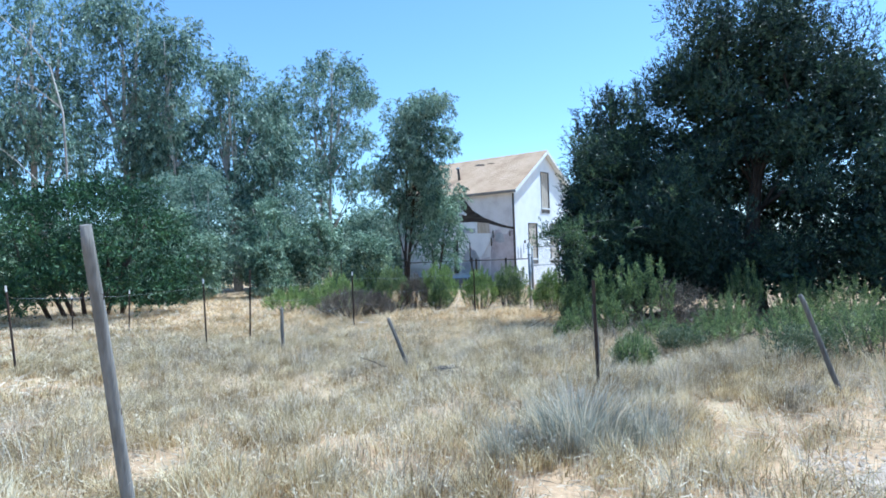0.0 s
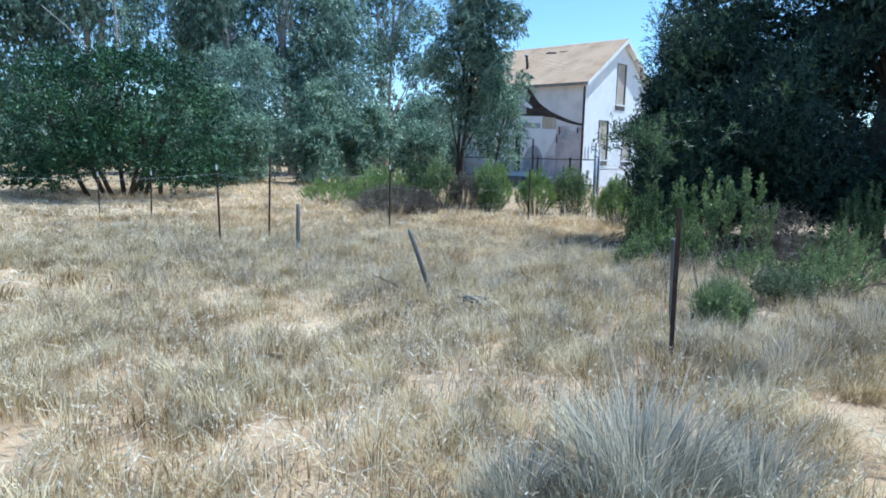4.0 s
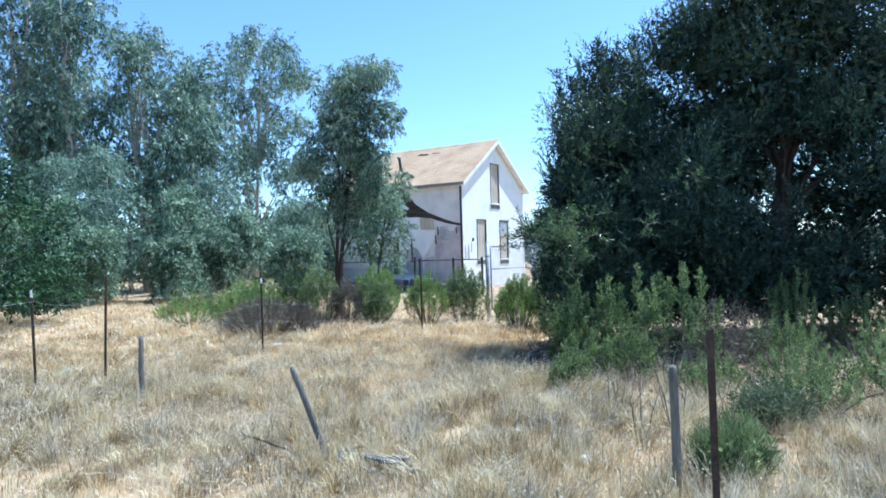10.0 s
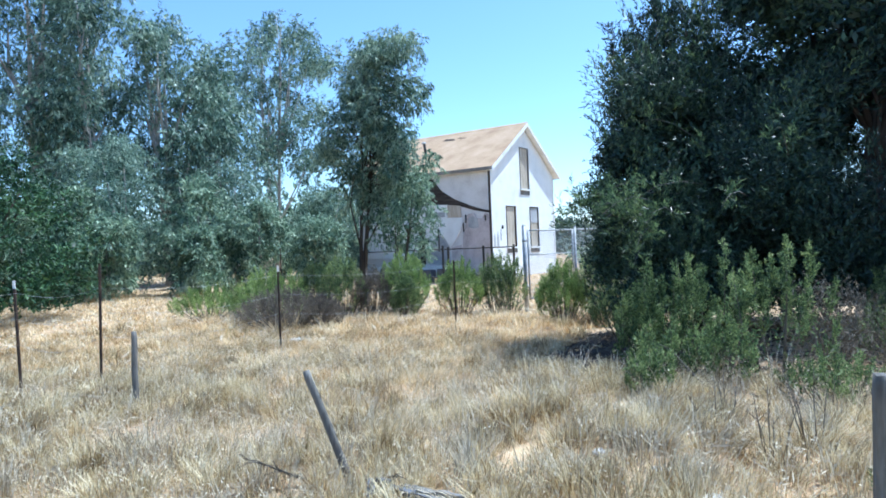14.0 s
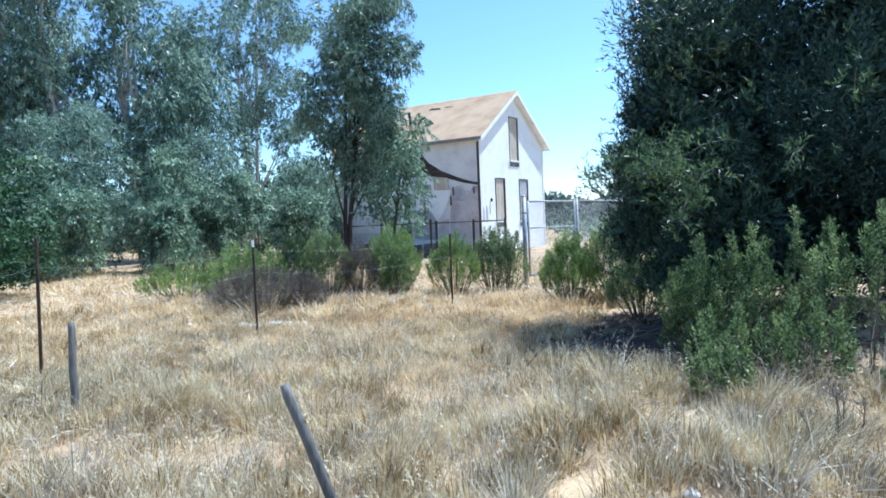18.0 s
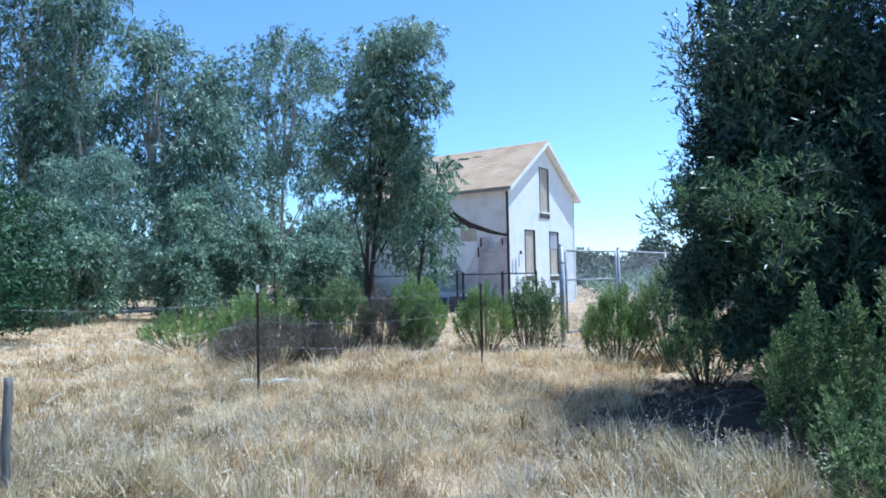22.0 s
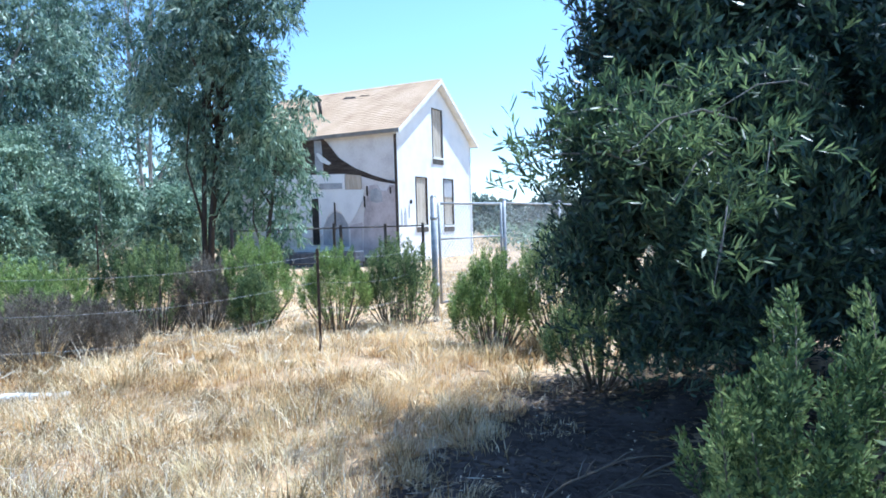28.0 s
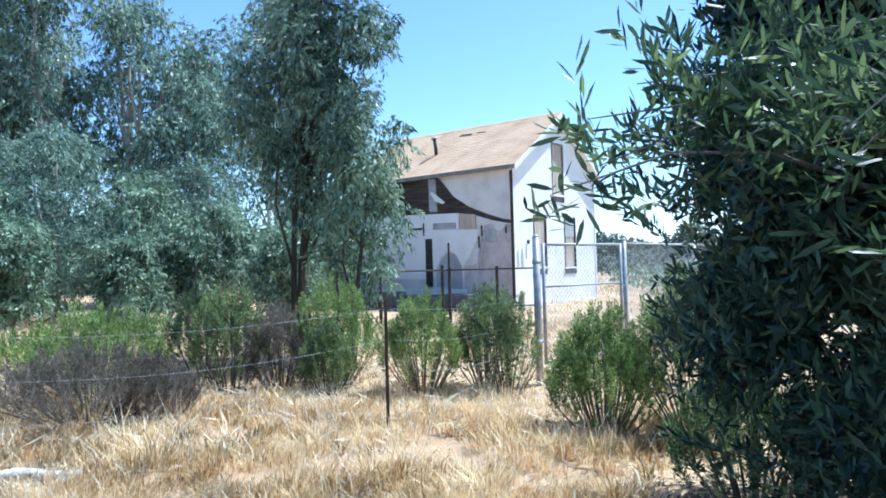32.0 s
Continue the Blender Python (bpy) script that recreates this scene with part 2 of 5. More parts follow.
def slab(bm, outline, y0, y1):
    """A flat piece in the x-z plane with the outline [(x, z)], from y0 to y1."""
    a = [bm.verts.new((x, y0, z)) for x, z in outline]
    b = [bm.verts.new((x, y1, z)) for x, z in outline]
    bm.faces.new(a)
    bm.faces.new(b[::-1])
    for i in range(len(a)):
        j = (i + 1) % len(a)
        bm.faces.new((a[j], a[i], b[i], b[j]))
    bmesh.ops.recalc_face_normals(bm, faces=bm.faces)
    return bm


def unit(v):
    return v / np.maximum(np.linalg.norm(v, axis=1, keepdims=True), 1e-9)


def leaves(name, P, D, L, W, mat, parent, rng, fold=0.15, lance=False, lying=False):
    """One slightly folded leaf at each P, along D: a kite, or longer-sided (lance)."""
    n = len(P)
    D = unit(D)
    S = unit(np.cross(D, rng.normal(size=(n, 3)) * (0.16 if lying else 1) + np.array([0, 0, 1.0 if lying else 0])))
    N = np.cross(D, S)
    L, W = L[:, None], W[:, None]
    if lance:
        V = np.stack([P, P + D * L * 0.28 + S * W * 0.42, P + D * L * 0.68 + S * W * 0.46 + N * W * fold, P + D * L, P + D * L * 0.68 - S * W * 0.46 + N * W * fold, P + D * L * 0.28 - S * W * 0.42], 1).reshape(-1, 3)
        return raw(name, V, np.arange(6 * n).reshape(n, 6), mat, parent)
    mid = P + D * L * 0.42
    V = np.stack([P, mid + S * W / 2 + N * W * fold, P + D * L, mid - S * W / 2 + N * W * fold], 1).reshape(-1, 3)
    return raw(name, V, np.arange(4 * n).reshape(n, 4), mat, parent)


def shell_points(blobs, count, rng, shell=0.5, floor=0.12, rough=0.1):
    """Places near the skins of the ellipsoids (x, y, z, rx, ry, rz) and the ways outward."""
    B = np.array(blobs, float)
    w = (B[:, 3] * B[:, 4] * B[:, 5]) ** 0.7
    k = rng.choice(len(B), count, p=w / w.sum())
    d = unit(rng.normal(size=(count, 3)))
    r = (shell + (1 - shell) * rng.random(count) ** 0.5) * (1 + rough * rng.normal(size=count))
    C = B[k, :3] + d * r[:, None] * B[k, 3:]
    C[:, 2] = np.maximum(C[:, 2], floor + 0.1 * rng.random(count))
    return C, d


def sprays(C, d, k, length, splay, rng, jitter=0.02):
    """k leaf seats along a twig at each C, going along d; splay: how far the leaves spread from the twig."""
    d = unit(d)
    s = np.tile(np.linspace(0.05, 1, k), len(C))[:, None]
    dd = d.repeat(k, 0)
    lens = (length * rng.uniform(0.6, 1.3, len(C))).repeat(k)[:, None]
    P = C.repeat(k, 0) + dd * s * lens + rng.normal(size=(len(C) * k, 3)) * jitter
    side = unit(np.cross(dd, rng.normal(size=dd.shape)))
    D = dd * (1 - splay) + side * splay
    return P, D


# ---- ground ----
def ease(v, a, b):
    f = min(1.0, max(0.0, (v - a) / (b - a)))
    return f * f * (3 - 2 * f)


# sandy hollows along the worn track: x, y, radius
HOLLOWS = [(-2.12, 10.05, 0.24), (-1.95, 10.25, 0.2), (-1.4, 10.95, 0.26), (-1.5, 10.6, 0.16), (-2.1, 9.45, 0.2), (-2.5, 9.3, 0.18), (-1.62, 9.6, 0.2), (-2.15, 9.75, 0.16)]


def height(x, y):
    """The field lies a little below the track; low hummocks everywhere, small hollows in the sand."""
    edge = 2.6 * ease(y, 12.5, 18)
    h = -0.21 * ease(y, 4.5, 7.5) * (1 - ease(x, -3.2 + edge, -1.5 + edge))
    h += 0.07 * math.exp(-((y - 3) / 1.6) ** 2 - (x / 3.5) ** 2)
    h += 0.05 * noise.noise((x * 0.35, y * 0.35, 0.0)) + 0.05 * noise.noise((x * 1.3, y * 1.3, 4.0))
    if -4 < x < 0 and 8 < y < 12:
        for a, b, r in HOLLOWS:
            h -= 0.05 * math.exp(-((x - a) ** 2 + (y - b) ** 2) / (r * r))
    return h


def axis(lo, hi, step, far):
    near = list(np.arange(lo, hi + 1e-6, step))
    out, s = [], step
    v = 0.0
    while v < far:
        s *= 1.45
        v += s
        out.append(v)
    return [lo - o for o in reversed(out)] + near + [hi + o for o in out]


gx, gy = axis(-12, 5, 0.22, 2500), axis(-2, 24, 0.22, 2500)
GV = [(x, y, height(x, y)) for y in gy for x in gx]
nx = len(gx)
GF = [(j * nx + i, j * nx + i + 1, (j + 1) * nx + i + 1, (j + 1) * nx + i) for j in range(len(gy) - 1) for i in range(nx - 1)]
ground = tagged(raw("ground", GV, GF, M_GROUND), "dry sandy field soil under straw-coloured grass", "ground", "", "structure")

# ---- house ----
HX, HY, HTH = -6.36, 36.54, 68.68
HW, HL, ZB, ZE, ZP = 6.94, 8.3, 0.0, 5.19, 7.5
house = thing("house", pose(HX, HY, 0, 0, 0, HTH), "abandoned two-storey white farmhouse with boarded windows and a torn side wall", "house")
WT = 0.16
OPEN = [(1.45, 2.42, 1.31, 3.33), (3.98, 4.96, 1.27, 3.35), (3.06, 4.02, 4.24, 6.37)]


def gable(x):
    return ZE + (ZP - ZE) * (1 - abs(x - HW / 2) / (HW / 2)) - 0.06


def holed_slab(outline, holes, y0, y1):
    """One wall in the x-z plane with openings through it."""
    bm = bmesh.new()
    loops = [outline] + [[(a, c), (b, c), (b, d), (a, d)] for a, b, c, d in holes]
    edges = []
    for lp in loops:
        vs = [bm.verts.new((x, y0, z)) for x, z in lp]
        edges += [bm.edges.new((vs[i], vs[(i + 1) % len(vs)])) for i in range(len(vs))]
    bmesh.ops.triangle_fill(bm, use_beauty=True, use_dissolve=False, edges=edges)
    ext = bmesh.ops.extrude_face_region(bm, geom=bm.faces[:])
    for v in [g for g in ext["geom"] if isinstance(g, bmesh.types.BMVert)]:
        v.co.y = y1
    bmesh.ops.recalc_face_normals(bm, faces=bm.faces)
    return bm


part("front_wall", holed_slab([(0, ZB - 0.3), (HW, ZB - 0.3), (HW, gable(HW)), (HW / 2, gable(HW / 2)), (0, gable(0))], OPEN, 0, WT), M_WALL, house, "sunlit white painted gable wall")
boxed("side_wall", (0.0, WT, WT, HL, ZB - 0.3, ZE - 0.05), M_SIDE, house, "faded pinkish plaster side wall in shade")
boxed("side_wall", (HW - WT, HW, WT, HL, ZB - 0.3, ZE - 0.05), M_WALL, house)
part("back_wall", slab(bmesh.new(), [(WT, ZB - 0.3), (HW - WT, ZB - 0.3), (HW - WT, ZE - 0.1), (HW / 2, ZP - 0.2), (WT, ZE - 0.1)], HL - WT, HL), M_WALL, house)
SL = (ZP - ZE) / (HW / 2)
OV, OG, RT = 0.3, 0.3, 0.12
RUN = HW / 2 + OV
for side in (0, 1):
    sx = -1 if side == 0 else 1

    def on_roof(f, lift):
        """A place on this slope: f from the eave (0) to the ridge (1)."""
        return (HW / 2 + sx * RUN * (1 - f), ZE - OV * SL + f * RUN * SL + lift)

    part("roof_deck", slab(bmesh.new(), [on_roof(0, 0), on_roof(1, 0), on_roof(1, RT), on_roof(0, RT)], -OG, HL + OG), M_TRIM, house, "white painted soffit and roof deck")
    courses = 26
    for k in range(courses):
        f0, f1 = k / courses - 0.006, min(1.0, (k + 1) / courses + 0.012)
        part("shingle_course", slab(bmesh.new(), [on_roof(f0, RT + 0.004), on_roof(f1, RT + 0.003), on_roof(f1, RT + 0.01), on_roof(f0, RT + 0.024)], -OG - 0.02, HL + OG + 0.02), M_ROOF, house)
    part("barge_board", slab(bmesh.new(), [on_roof(-0.01, -0.08), on_roof(1, -0.08), on_roof(1, RT - 0.002), on_roof(-0.01, RT - 0.002)], -OG - 0.035, -OG - 0.003), M_TRIM, house, "white barge board")
    part("barge_board", slab(bmesh.new(), [on_roof(-0.01, -0.08), on_roof(1, -0.08), on_roof(1, RT - 0.002), on_roof(-0.01, RT - 0.002)], HL + OG + 0.003, HL + OG + 0.035), M_TRIM, house, "white barge board")
    xe, ze = on_roof(0, 0)
    boxed("fascia", (min(xe, xe - sx * -0.03), max(xe, xe + sx * 0.03), -OG, HL + OG, ze - 0.03, ze + RT - 0.004), M_FASCIA, house, "weathered grey fascia board")
part("ridge_cap", slab(bmesh.new(), [(HW / 2 - 0.16, ZP + RT - 0.16 * SL + 0.012), (HW / 2, ZP + RT + 0.012), (HW / 2 + 0.16, ZP + RT - 0.16 * SL + 0.012), (HW / 2 + 0.16, ZP + RT - 0.16 * SL + 0.03), (HW / 2, ZP + RT + 0.035), (HW / 2 - 0.16, ZP + RT - 0.16 * SL + 0.03)], -OG - 0.02, HL + OG + 0.02), M_ROOF, house)
bm = bmesh.new()
for a0, a1, f0, f1 in ((3.6, 4.4, 0.78, 0.84), (2.9, 3.5, 0.8, 0.83), (7.9, 8.6, 0.93, 0.99)):
    vs = [bm.verts.new((HW / 2 - RUN * (1 - f), a, ZE - OV * SL + f * RUN * SL + RT + 0.03)) for a, f in ((a0, f0), (a1, f0 + 0.02), (a1 - 0.1, f1), (a0 + 0.15, f1 - 0.02))]
    bm.faces.new(vs)
ext = bmesh.ops.extrude_face_region(bm, geom=bm.faces[:])
for v in [g for g in ext["geom"] if isinstance(g, bmesh.types.BMVert)]:
    v.co.z += 0.015
tagged(part("torn_felt", bm, M_DARKWOOD, house, "patches of torn dark roofing felt"), "", "", "", "stuff")
vp = part("vent_pipe", tube(bmesh.new(), [(1.35, 4.6, 5.9), (1.33, 4.62, 6.5), (1.3, 4.66, 6.88)], [0.075, 0.075, 0.075], 12), M_DARKIRON, house, "leaning dark metal vent pipe")
part("pipe_cap", tube(bmesh.new(), [(1.3, 4.66, 6.88), (1.29, 4.67, 6.93), (1.285, 4.675, 7.0)], [0.12, 0.13, 0.03], 12), M_GALV, vp)
boxed("corner_board", (-0.025, 0.1, -0.025, -0.003, ZB, ZE - 0.2), M_TRIM, house)
boxed("corner_board", (-0.05, -0.003, -0.02, 0.1, ZB, ZE - 0.25), M_DARKWOOD, house, "dark weathered corner board")
boxed("corner_board", (HW - 0.1, HW + 0.025, -0.03, -0.003, ZB, ZE - 0.2), M_TRIM, house)
for k, (a, b, c, d) in enumerate(OPEN):
    win = new("window")
    win.parent = house
    tagged(win, "tall window opening boarded over with bare plywood")
    boxed("plywood_board", (a + 0.05, b - 0.05, 0.04, 0.06, c + 0.02, d - 0.04), M_BOARD, win)
    for dims in ((a - 0.02, a + 0.035, -0.02, 0.1, c, d), (b - 0.035, b + 0.02, -0.02, 0.1, c, d), (a + 0.035, b - 0.035, -0.02, 0.1, d - 0.04, d)):
        boxed("window_frame", dims, M_DARKWOOD if k < 2 else M_POST, win)
    if k == 1:
        boxed("broken_pane", (a + 0.06, b - 0.06, 0.02, 0.035, c + 1.25, d - 0.07), M_GREYPANEL, win, "dusty grey pane over the boards")
    boxed("sill", (a - 0.08, b + 0.08, -0.09, 0.02, c - 0.08, c - 0.002), M_TRIM, win)
    boxed("apron", (a - 0.02, b + 0.02, -0.02, -0.003, c - 0.3, c - 0.085), M_POST, win)


def side_patch(name, outline, mat, label="", x0=-0.03, x1=-0.004):
    """A sheet on the side wall; outline in metres back from the front corner and up."""
    bm = bmesh.new()
    a = [bm.verts.new((x0, v, z)) for v, z in outline]
    b = [bm.verts.new((x1, v, z)) for v, z in outline]
    bm.faces.new(a)
    bm.faces.new(b[::-1])
    for i in range(len(a)):
        j = (i + 1) % len(a)
        bm.faces.new((a[j], a[i], b[i], b[j]))
    bmesh.ops.recalc_face_normals(bm, faces=bm.faces)
    return part(name, bm, mat, house, label)


side_patch("sheathing", [(0.1, 3.1), (0.4, 3.14), (1.1, 3.36), (2.0, 3.72), (2.8, 4.2), (3.2, 4.65), (3.5, 5.0), (7.9, 5.0), (7.9, 3.62), (2.5, 3.5), (1.7, 3.36), (0.9, 3.12), (0.1, 2.96)], M_DARKWOOD, "dark bare boards where the plaster has fallen off", -0.012)
for k in range(13):
    z = 3.66 + k * 0.105
    v0 = 2.35 + 0.105 * k * 0.85 if k < 12 else 3.55
    boxed("board", (-0.03, -0.0125, v0, 7.85, z, z + 0.092), M_DARKWOOD, house)
side_patch("shutter_panel", [(3.55, 3.62), (3.95, 3.64), (3.97, 4.98), (3.62, 4.95)], M_GREYPANEL, "pale grey upright panel", -0.06, -0.031)
side_patch("torn_sheet", [(3.1, 3.98), (3.75, 4.45), (3.85, 4.4), (3.6, 4.05), (3.2, 3.9)], M_TRIM, "torn hanging white sheet", -0.13, -0.11)
side_patch("white_band", [(2.5, 2.86), (2.5, 3.5), (7.4, 3.66), (7.4, 3.05)], M_WALL, "white painted wall band", -0.05)
side_patch("panel", [(2.62, 2.9), (2.62, 3.14), (3.78, 3.17), (3.78, 2.92)], M_GREYPANEL, "grey-green board", -0.062, -0.051)
side_patch("panel", [(1.68, 2.84), (1.7, 3.4), (2.46, 3.48), (2.46, 2.86)], M_BOARD, "bare tan plywood sheet", -0.05)
side_patch("lower_wall", [(1.55, 2.82), (7.6, 3.02), (7.7, 0.95), (4.4, 0.9), (3.75, 1.0), (3.68, 1.35), (3.45, 1.78), (3.06, 2.05), (2.75, 1.95), (2.5, 1.6), (2.36, 1.42), (2.1, 1.7), (1.85, 2.05), (1.65, 2.4)], M_WALL, "flaking white lower wall", -0.04)
side_patch("stucco", [(0.06, 0.1), (0.06, 2.9), (0.35, 2.95), (0.5, 2.72), (0.8, 2.75), (0.95, 3.0), (1.3, 2.96), (1.42, 2.6), (1.5, 2.3), (1.62, 1.8), (1.7, 0.1)], M_STUCCO, "stained pink stucco", -0.035)
side_patch("bare_plaster", [(0.7, 2.3), (0.75, 2.72), (1.0, 2.85), (1.25, 2.78), (1.3, 2.35), (1.0, 2.25)], M_GREYPANEL, "pale chipped plaster", -0.045, -0.036)
side_patch("bare_plaster", [(2.4, 0.5), (2.42, 1.38), (2.7, 1.85), (3.06, 2.0), (3.4, 1.75), (3.66, 1.3), (3.7, 0.6)], M_GREYPANEL, "grey bare plaster under the torn edge", -0.02)
side_patch("lower_board", [(1.75, 0.1), (1.72, 1.5), (2.3, 1.38), (2.3, 0.1)], M_STUCCO, "", -0.028)
for v, z0, z1 in ((1.52, 2.1, 2.55), (3.0, 1.2, 2.35), (0.28, 2.6, 2.85), (1.38, 2.55, 2.95), (4.25, 2.7, 3.2)):
    boxed("broken_stud", (-0.09, -0.046, v, v + 0.05, z0, z1), M_DARKWOOD, house)
# flat dark sheet for the shade inside the doorway; no opening is cut
boxed("doorway_shade", (-0.07, -0.045, 3.86, 4.2, 0.6, 2.55), M_DARKIRON, house, "dark sheet standing in for the shade inside an open doorway")
boxed("torn_bracket", (-0.06, -0.03, 4.35, 4.95, 2.95, 3.02), M_DARKWOOD, house)
boxed("rubble_sill", (-0.14, -0.05, 2.2, 7.7, 0.15, 0.5), M_TRIM, house, "whitewashed foundation ledge")
for k, (u, z, w, h) in enumerate(((0.14, 1.3, 0.16, 0.7), (0.42, 1.25, 0.22, 0.8), (0.8, 1.6, 0.08, 0.6))):
    bm = slab(bmesh.new(), [(u, z), (u + w, z + 0.05), (u + w * 0.9, z + h * 0.7), (u + w * 0.5, z + h), (u + 0.01, z + h * 0.6)], -0.012, -0.002)
    part("flaked_patch", bm, M_GREYPANEL, house, "grey patch of flaked paint")
boxed("hook", (0.93, 0.97, -0.09, -0.002, 2.2, 2.35), M_DARKIRON, house)


def rubble(x, y, dims, turn, label, mat):
    t = thing("rubble_block", pose(x, y, height(x, y), 0, 0, turn), label, "rubble", "rubble beside the house")
    boxed("block", (-dims[0] / 2, dims[0] / 2, -dims[1] / 2, dims[1] / 2, -0.05, dims[2]), mat, t, "", 0.03)


for k, (x, y, a, b, c, turn) in enumerate([(-8.2, 35.4, 1.3, 0.5, 0.62, 150), (-9.8, 36.0, 1.5, 0.5, 0.55, 160), (-11.3, 36.5, 1.2, 0.6, 0.7, 155), (-7.2, 35.2, 0.7, 0.4, 0.35, 120), (-12.6, 37.0, 1.0, 0.6, 0.5, 165)]):
    rubble(x, y, (a, b, c), turn, "dark grey concrete rubble block lying against the wall", M_DARKBLOCK)


# ---- yard fence ----
yard = thing("yard_fence", pose(0, 0, 0), "low dark iron fence in front of the house", "fence")
YARD = [(-10.4, 29.9), (-9.2, 30.25), (-7.25, 30.8), (-5.9, 31.1), (-4.75, 31.4)]
for x, y in YARD:
    boxed("post", (x - 0.042, x + 0.042, y - 0.042, y + 0.042, -0.4, 1.42), M_DARKIRON, yard, "", 0.006)
boxed("post", (-7.5, -7.42, 30.74, 30.82, -0.4, 1.48), M_DARKIRON, yard, "", 0.006)
for (x0, y0), (x1, y1) in zip(YARD, YARD[1:]):
    for z in (1.33, 0.25):
        part("rail", tube(bmesh.new(), [(x0, y0, z), (x1, y1, z)], [0.024, 0.024], 6), M_DARKIRON, yard)


# ---- fence posts ----
def wood_post(base, top, r, label, sides=9, square=False):
    p = thing("fence_post", Matrix.Translation(base), label, "post", "weathered field posts")
    d = Vector(top) - Vector(base)
    rng = random.Random(round(base[0] * 100))
    pts = [d * f + Vector((rng.uniform(-1, 1), rng.uniform(-1, 1), 0)) * r * 0.14 for f in (-0.35, 0, 0.25, 0.5, 0.75, 0.93, 1.0)]
    part("shaft", tube(bmesh.new(), pts, [r, r, r * 0.98, r * 0.95, r * 0.92, r * 0.9, r * 0.78], 4 if square else sides), M_POST, p)
    for f in (0.45, 0.8):
        q = d * f + Vector((r, 0, 0))
        part("staple", tube(bmesh.new(), [q, q + Vector((0.012, 0, 0.0)), q + Vector((0.012, 0, -0.03))], [0.002] * 3, 5), M_TPOST, p)
    return p


wood_post((-2.57, 3.0, 0), (-2.49, 2.64, 1.67), 0.034, "tall leaning weathered grey wooden fence post")
wood_post((-3.25, 9.42, -0.2), (-3.57, 9.43, 0.6), 0.03, "short grey wooden post leaning over in the grass")
wood_post((-6.44, 11.36, -0.2), (-6.48, 11.42, 0.64), 0.034, "short upright weathered wooden fence post")
wood_post((-0.45, 8.2, 0), (-0.48, 8.05, 0.85), 0.036, "square-cut weathered grey wooden post", square=True)
wood_post((1.84, 7.2, 0), (1.52, 7.2, 0.98), 0.026, "thin grey post leaning against the brush")


def t_post(x, y, top, lean=(0, 0), label="thin dark rusted steel fence post in dry grass"):
    p = thing("t_post", pose(x, y, 0), label, "post", "steel fence posts")
    sh = Matrix.Shear("XY", 4, lean)
    bm = bmesh.new()
    box(bm, -0.017, 0.017, -0.004, 0.004, -0.5, top)
    box(bm, -0.004, 0.004, 0.0042, 0.026, -0.5, top)
    bmesh.ops.transform(bm, matrix=sh, verts=bm.verts)
    part("shaft", bm, M_TPOST, p)
    z = 0.2
    while z < top - 0.14:
        boxed("stud", (-0.012 + lean[0] * z, 0.012 + lean[0] * z, -0.013, -0.0045, z, z + 0.02), M_TPOST, p)
        z += 0.11
    bm = box(bmesh.new(), -0.0175, 0.0175, -0.0046, 0.0046, top - 0.1, top + 0.001)
    bmesh.ops.transform(bm, matrix=sh, verts=bm.verts)
    part("painted_tip", bm, M_TRIM if top < 1.3 and x < -5 else M_TPOST, p)
    return p


STEEL = [(-7.95, 12.65, 1.38, (0.03, 0)), (-8.57, 12.0, 1.22, (-0.03, 0)), (-6.81, 15.49, 1.22, (0, 0)), (-4.4, 18.4, 1.15, (0, 0)), (-0.41, 7.2, 1.17, (-0.01, 0)), (-9.75, 8.6, 1.27, (-0.12, 0)), (-12.5, 14.3, 0.95, (0.04, 0)), (-15.3, 15.3, 0.8, (0, 0)), (-11.3, 24.6, 1.6, (0, 0))]
for x, y, top, lean in STEEL:
    t_post(x, y, top, lean)

wire_fence = thing("wire_strand", pose(0, 0, 0), "sagging barbed wire strands between steel posts", "wire")
LINE = [(-3.25, 21.2), (-4.4, 18.4), (-6.81, 15.49), (-7.95, 12.65), (-8.57, 12.0), (-9.75, 8.6)]
for z in (0.42, 0.74, 1.06):
    for (x0, y0), (x1, y1) in zip(LINE, LINE[1:]):
        pts = []
        for k in range(9):
            f = k / 8
            pts.append((x0 + (x1 - x0) * f, y0 + (y1 - y0) * f, z - 0.16 * math.sin(math.pi * f) * (1.15 - z * 0.6)))
        part("strand", tube(bmesh.new(), pts, [0.0019] * 9, 4), M_GALV, wire_fence)

# ---- chain-link gate ----
def pipe(name, a, b, r, parent, mat=None, label="", sides=10):
    return part(name, tube(bmesh.new(), [a, b], [r, r], sides), mat or M_GALV, parent, label)


def mesh_panel(a, b, z0, z1, parent, cell=0.078, r=0.0032):
    """Diamond wire netting between the points a and b."""
    (x0, y0), (x1, y1) = a, b
    w, h = math.hypot(x1 - x0, y1 - y0), z1 - z0
    V, F = [], []
    ux, uy = (x1 - x0) / w, (y1 - y0) / w

    def wire(s0, t0, s1, t1):
        n = len(V)
        for s, t in ((s0, t0), (s1, t1)):
            for q in range(3):
                c, e = r * math.cos(q * 2.094), r * math.sin(q * 2.094)
                V.append((x0 + ux * s - uy * c, y0 + uy * s + ux * c, z0 + t + e))
        for q in range(3):
            F.append((n + q, n + (q + 1) % 3, n + 3 + (q + 1) % 3, n + 3 + q))

    k = -h
    while k < w:
        s0, s1 = max(0, k), min(w, k + h)
        wire(s0, s0 - k, s1, s1 - k)
        wire(s0, h - (s0 - k), s1, h - (s1 - k))
        k += cell
    ob = raw("wire_netting", V, F, M_GALV, parent)
    return tagged(ob, "galvanised diamond wire netting", "", "", "stuff")


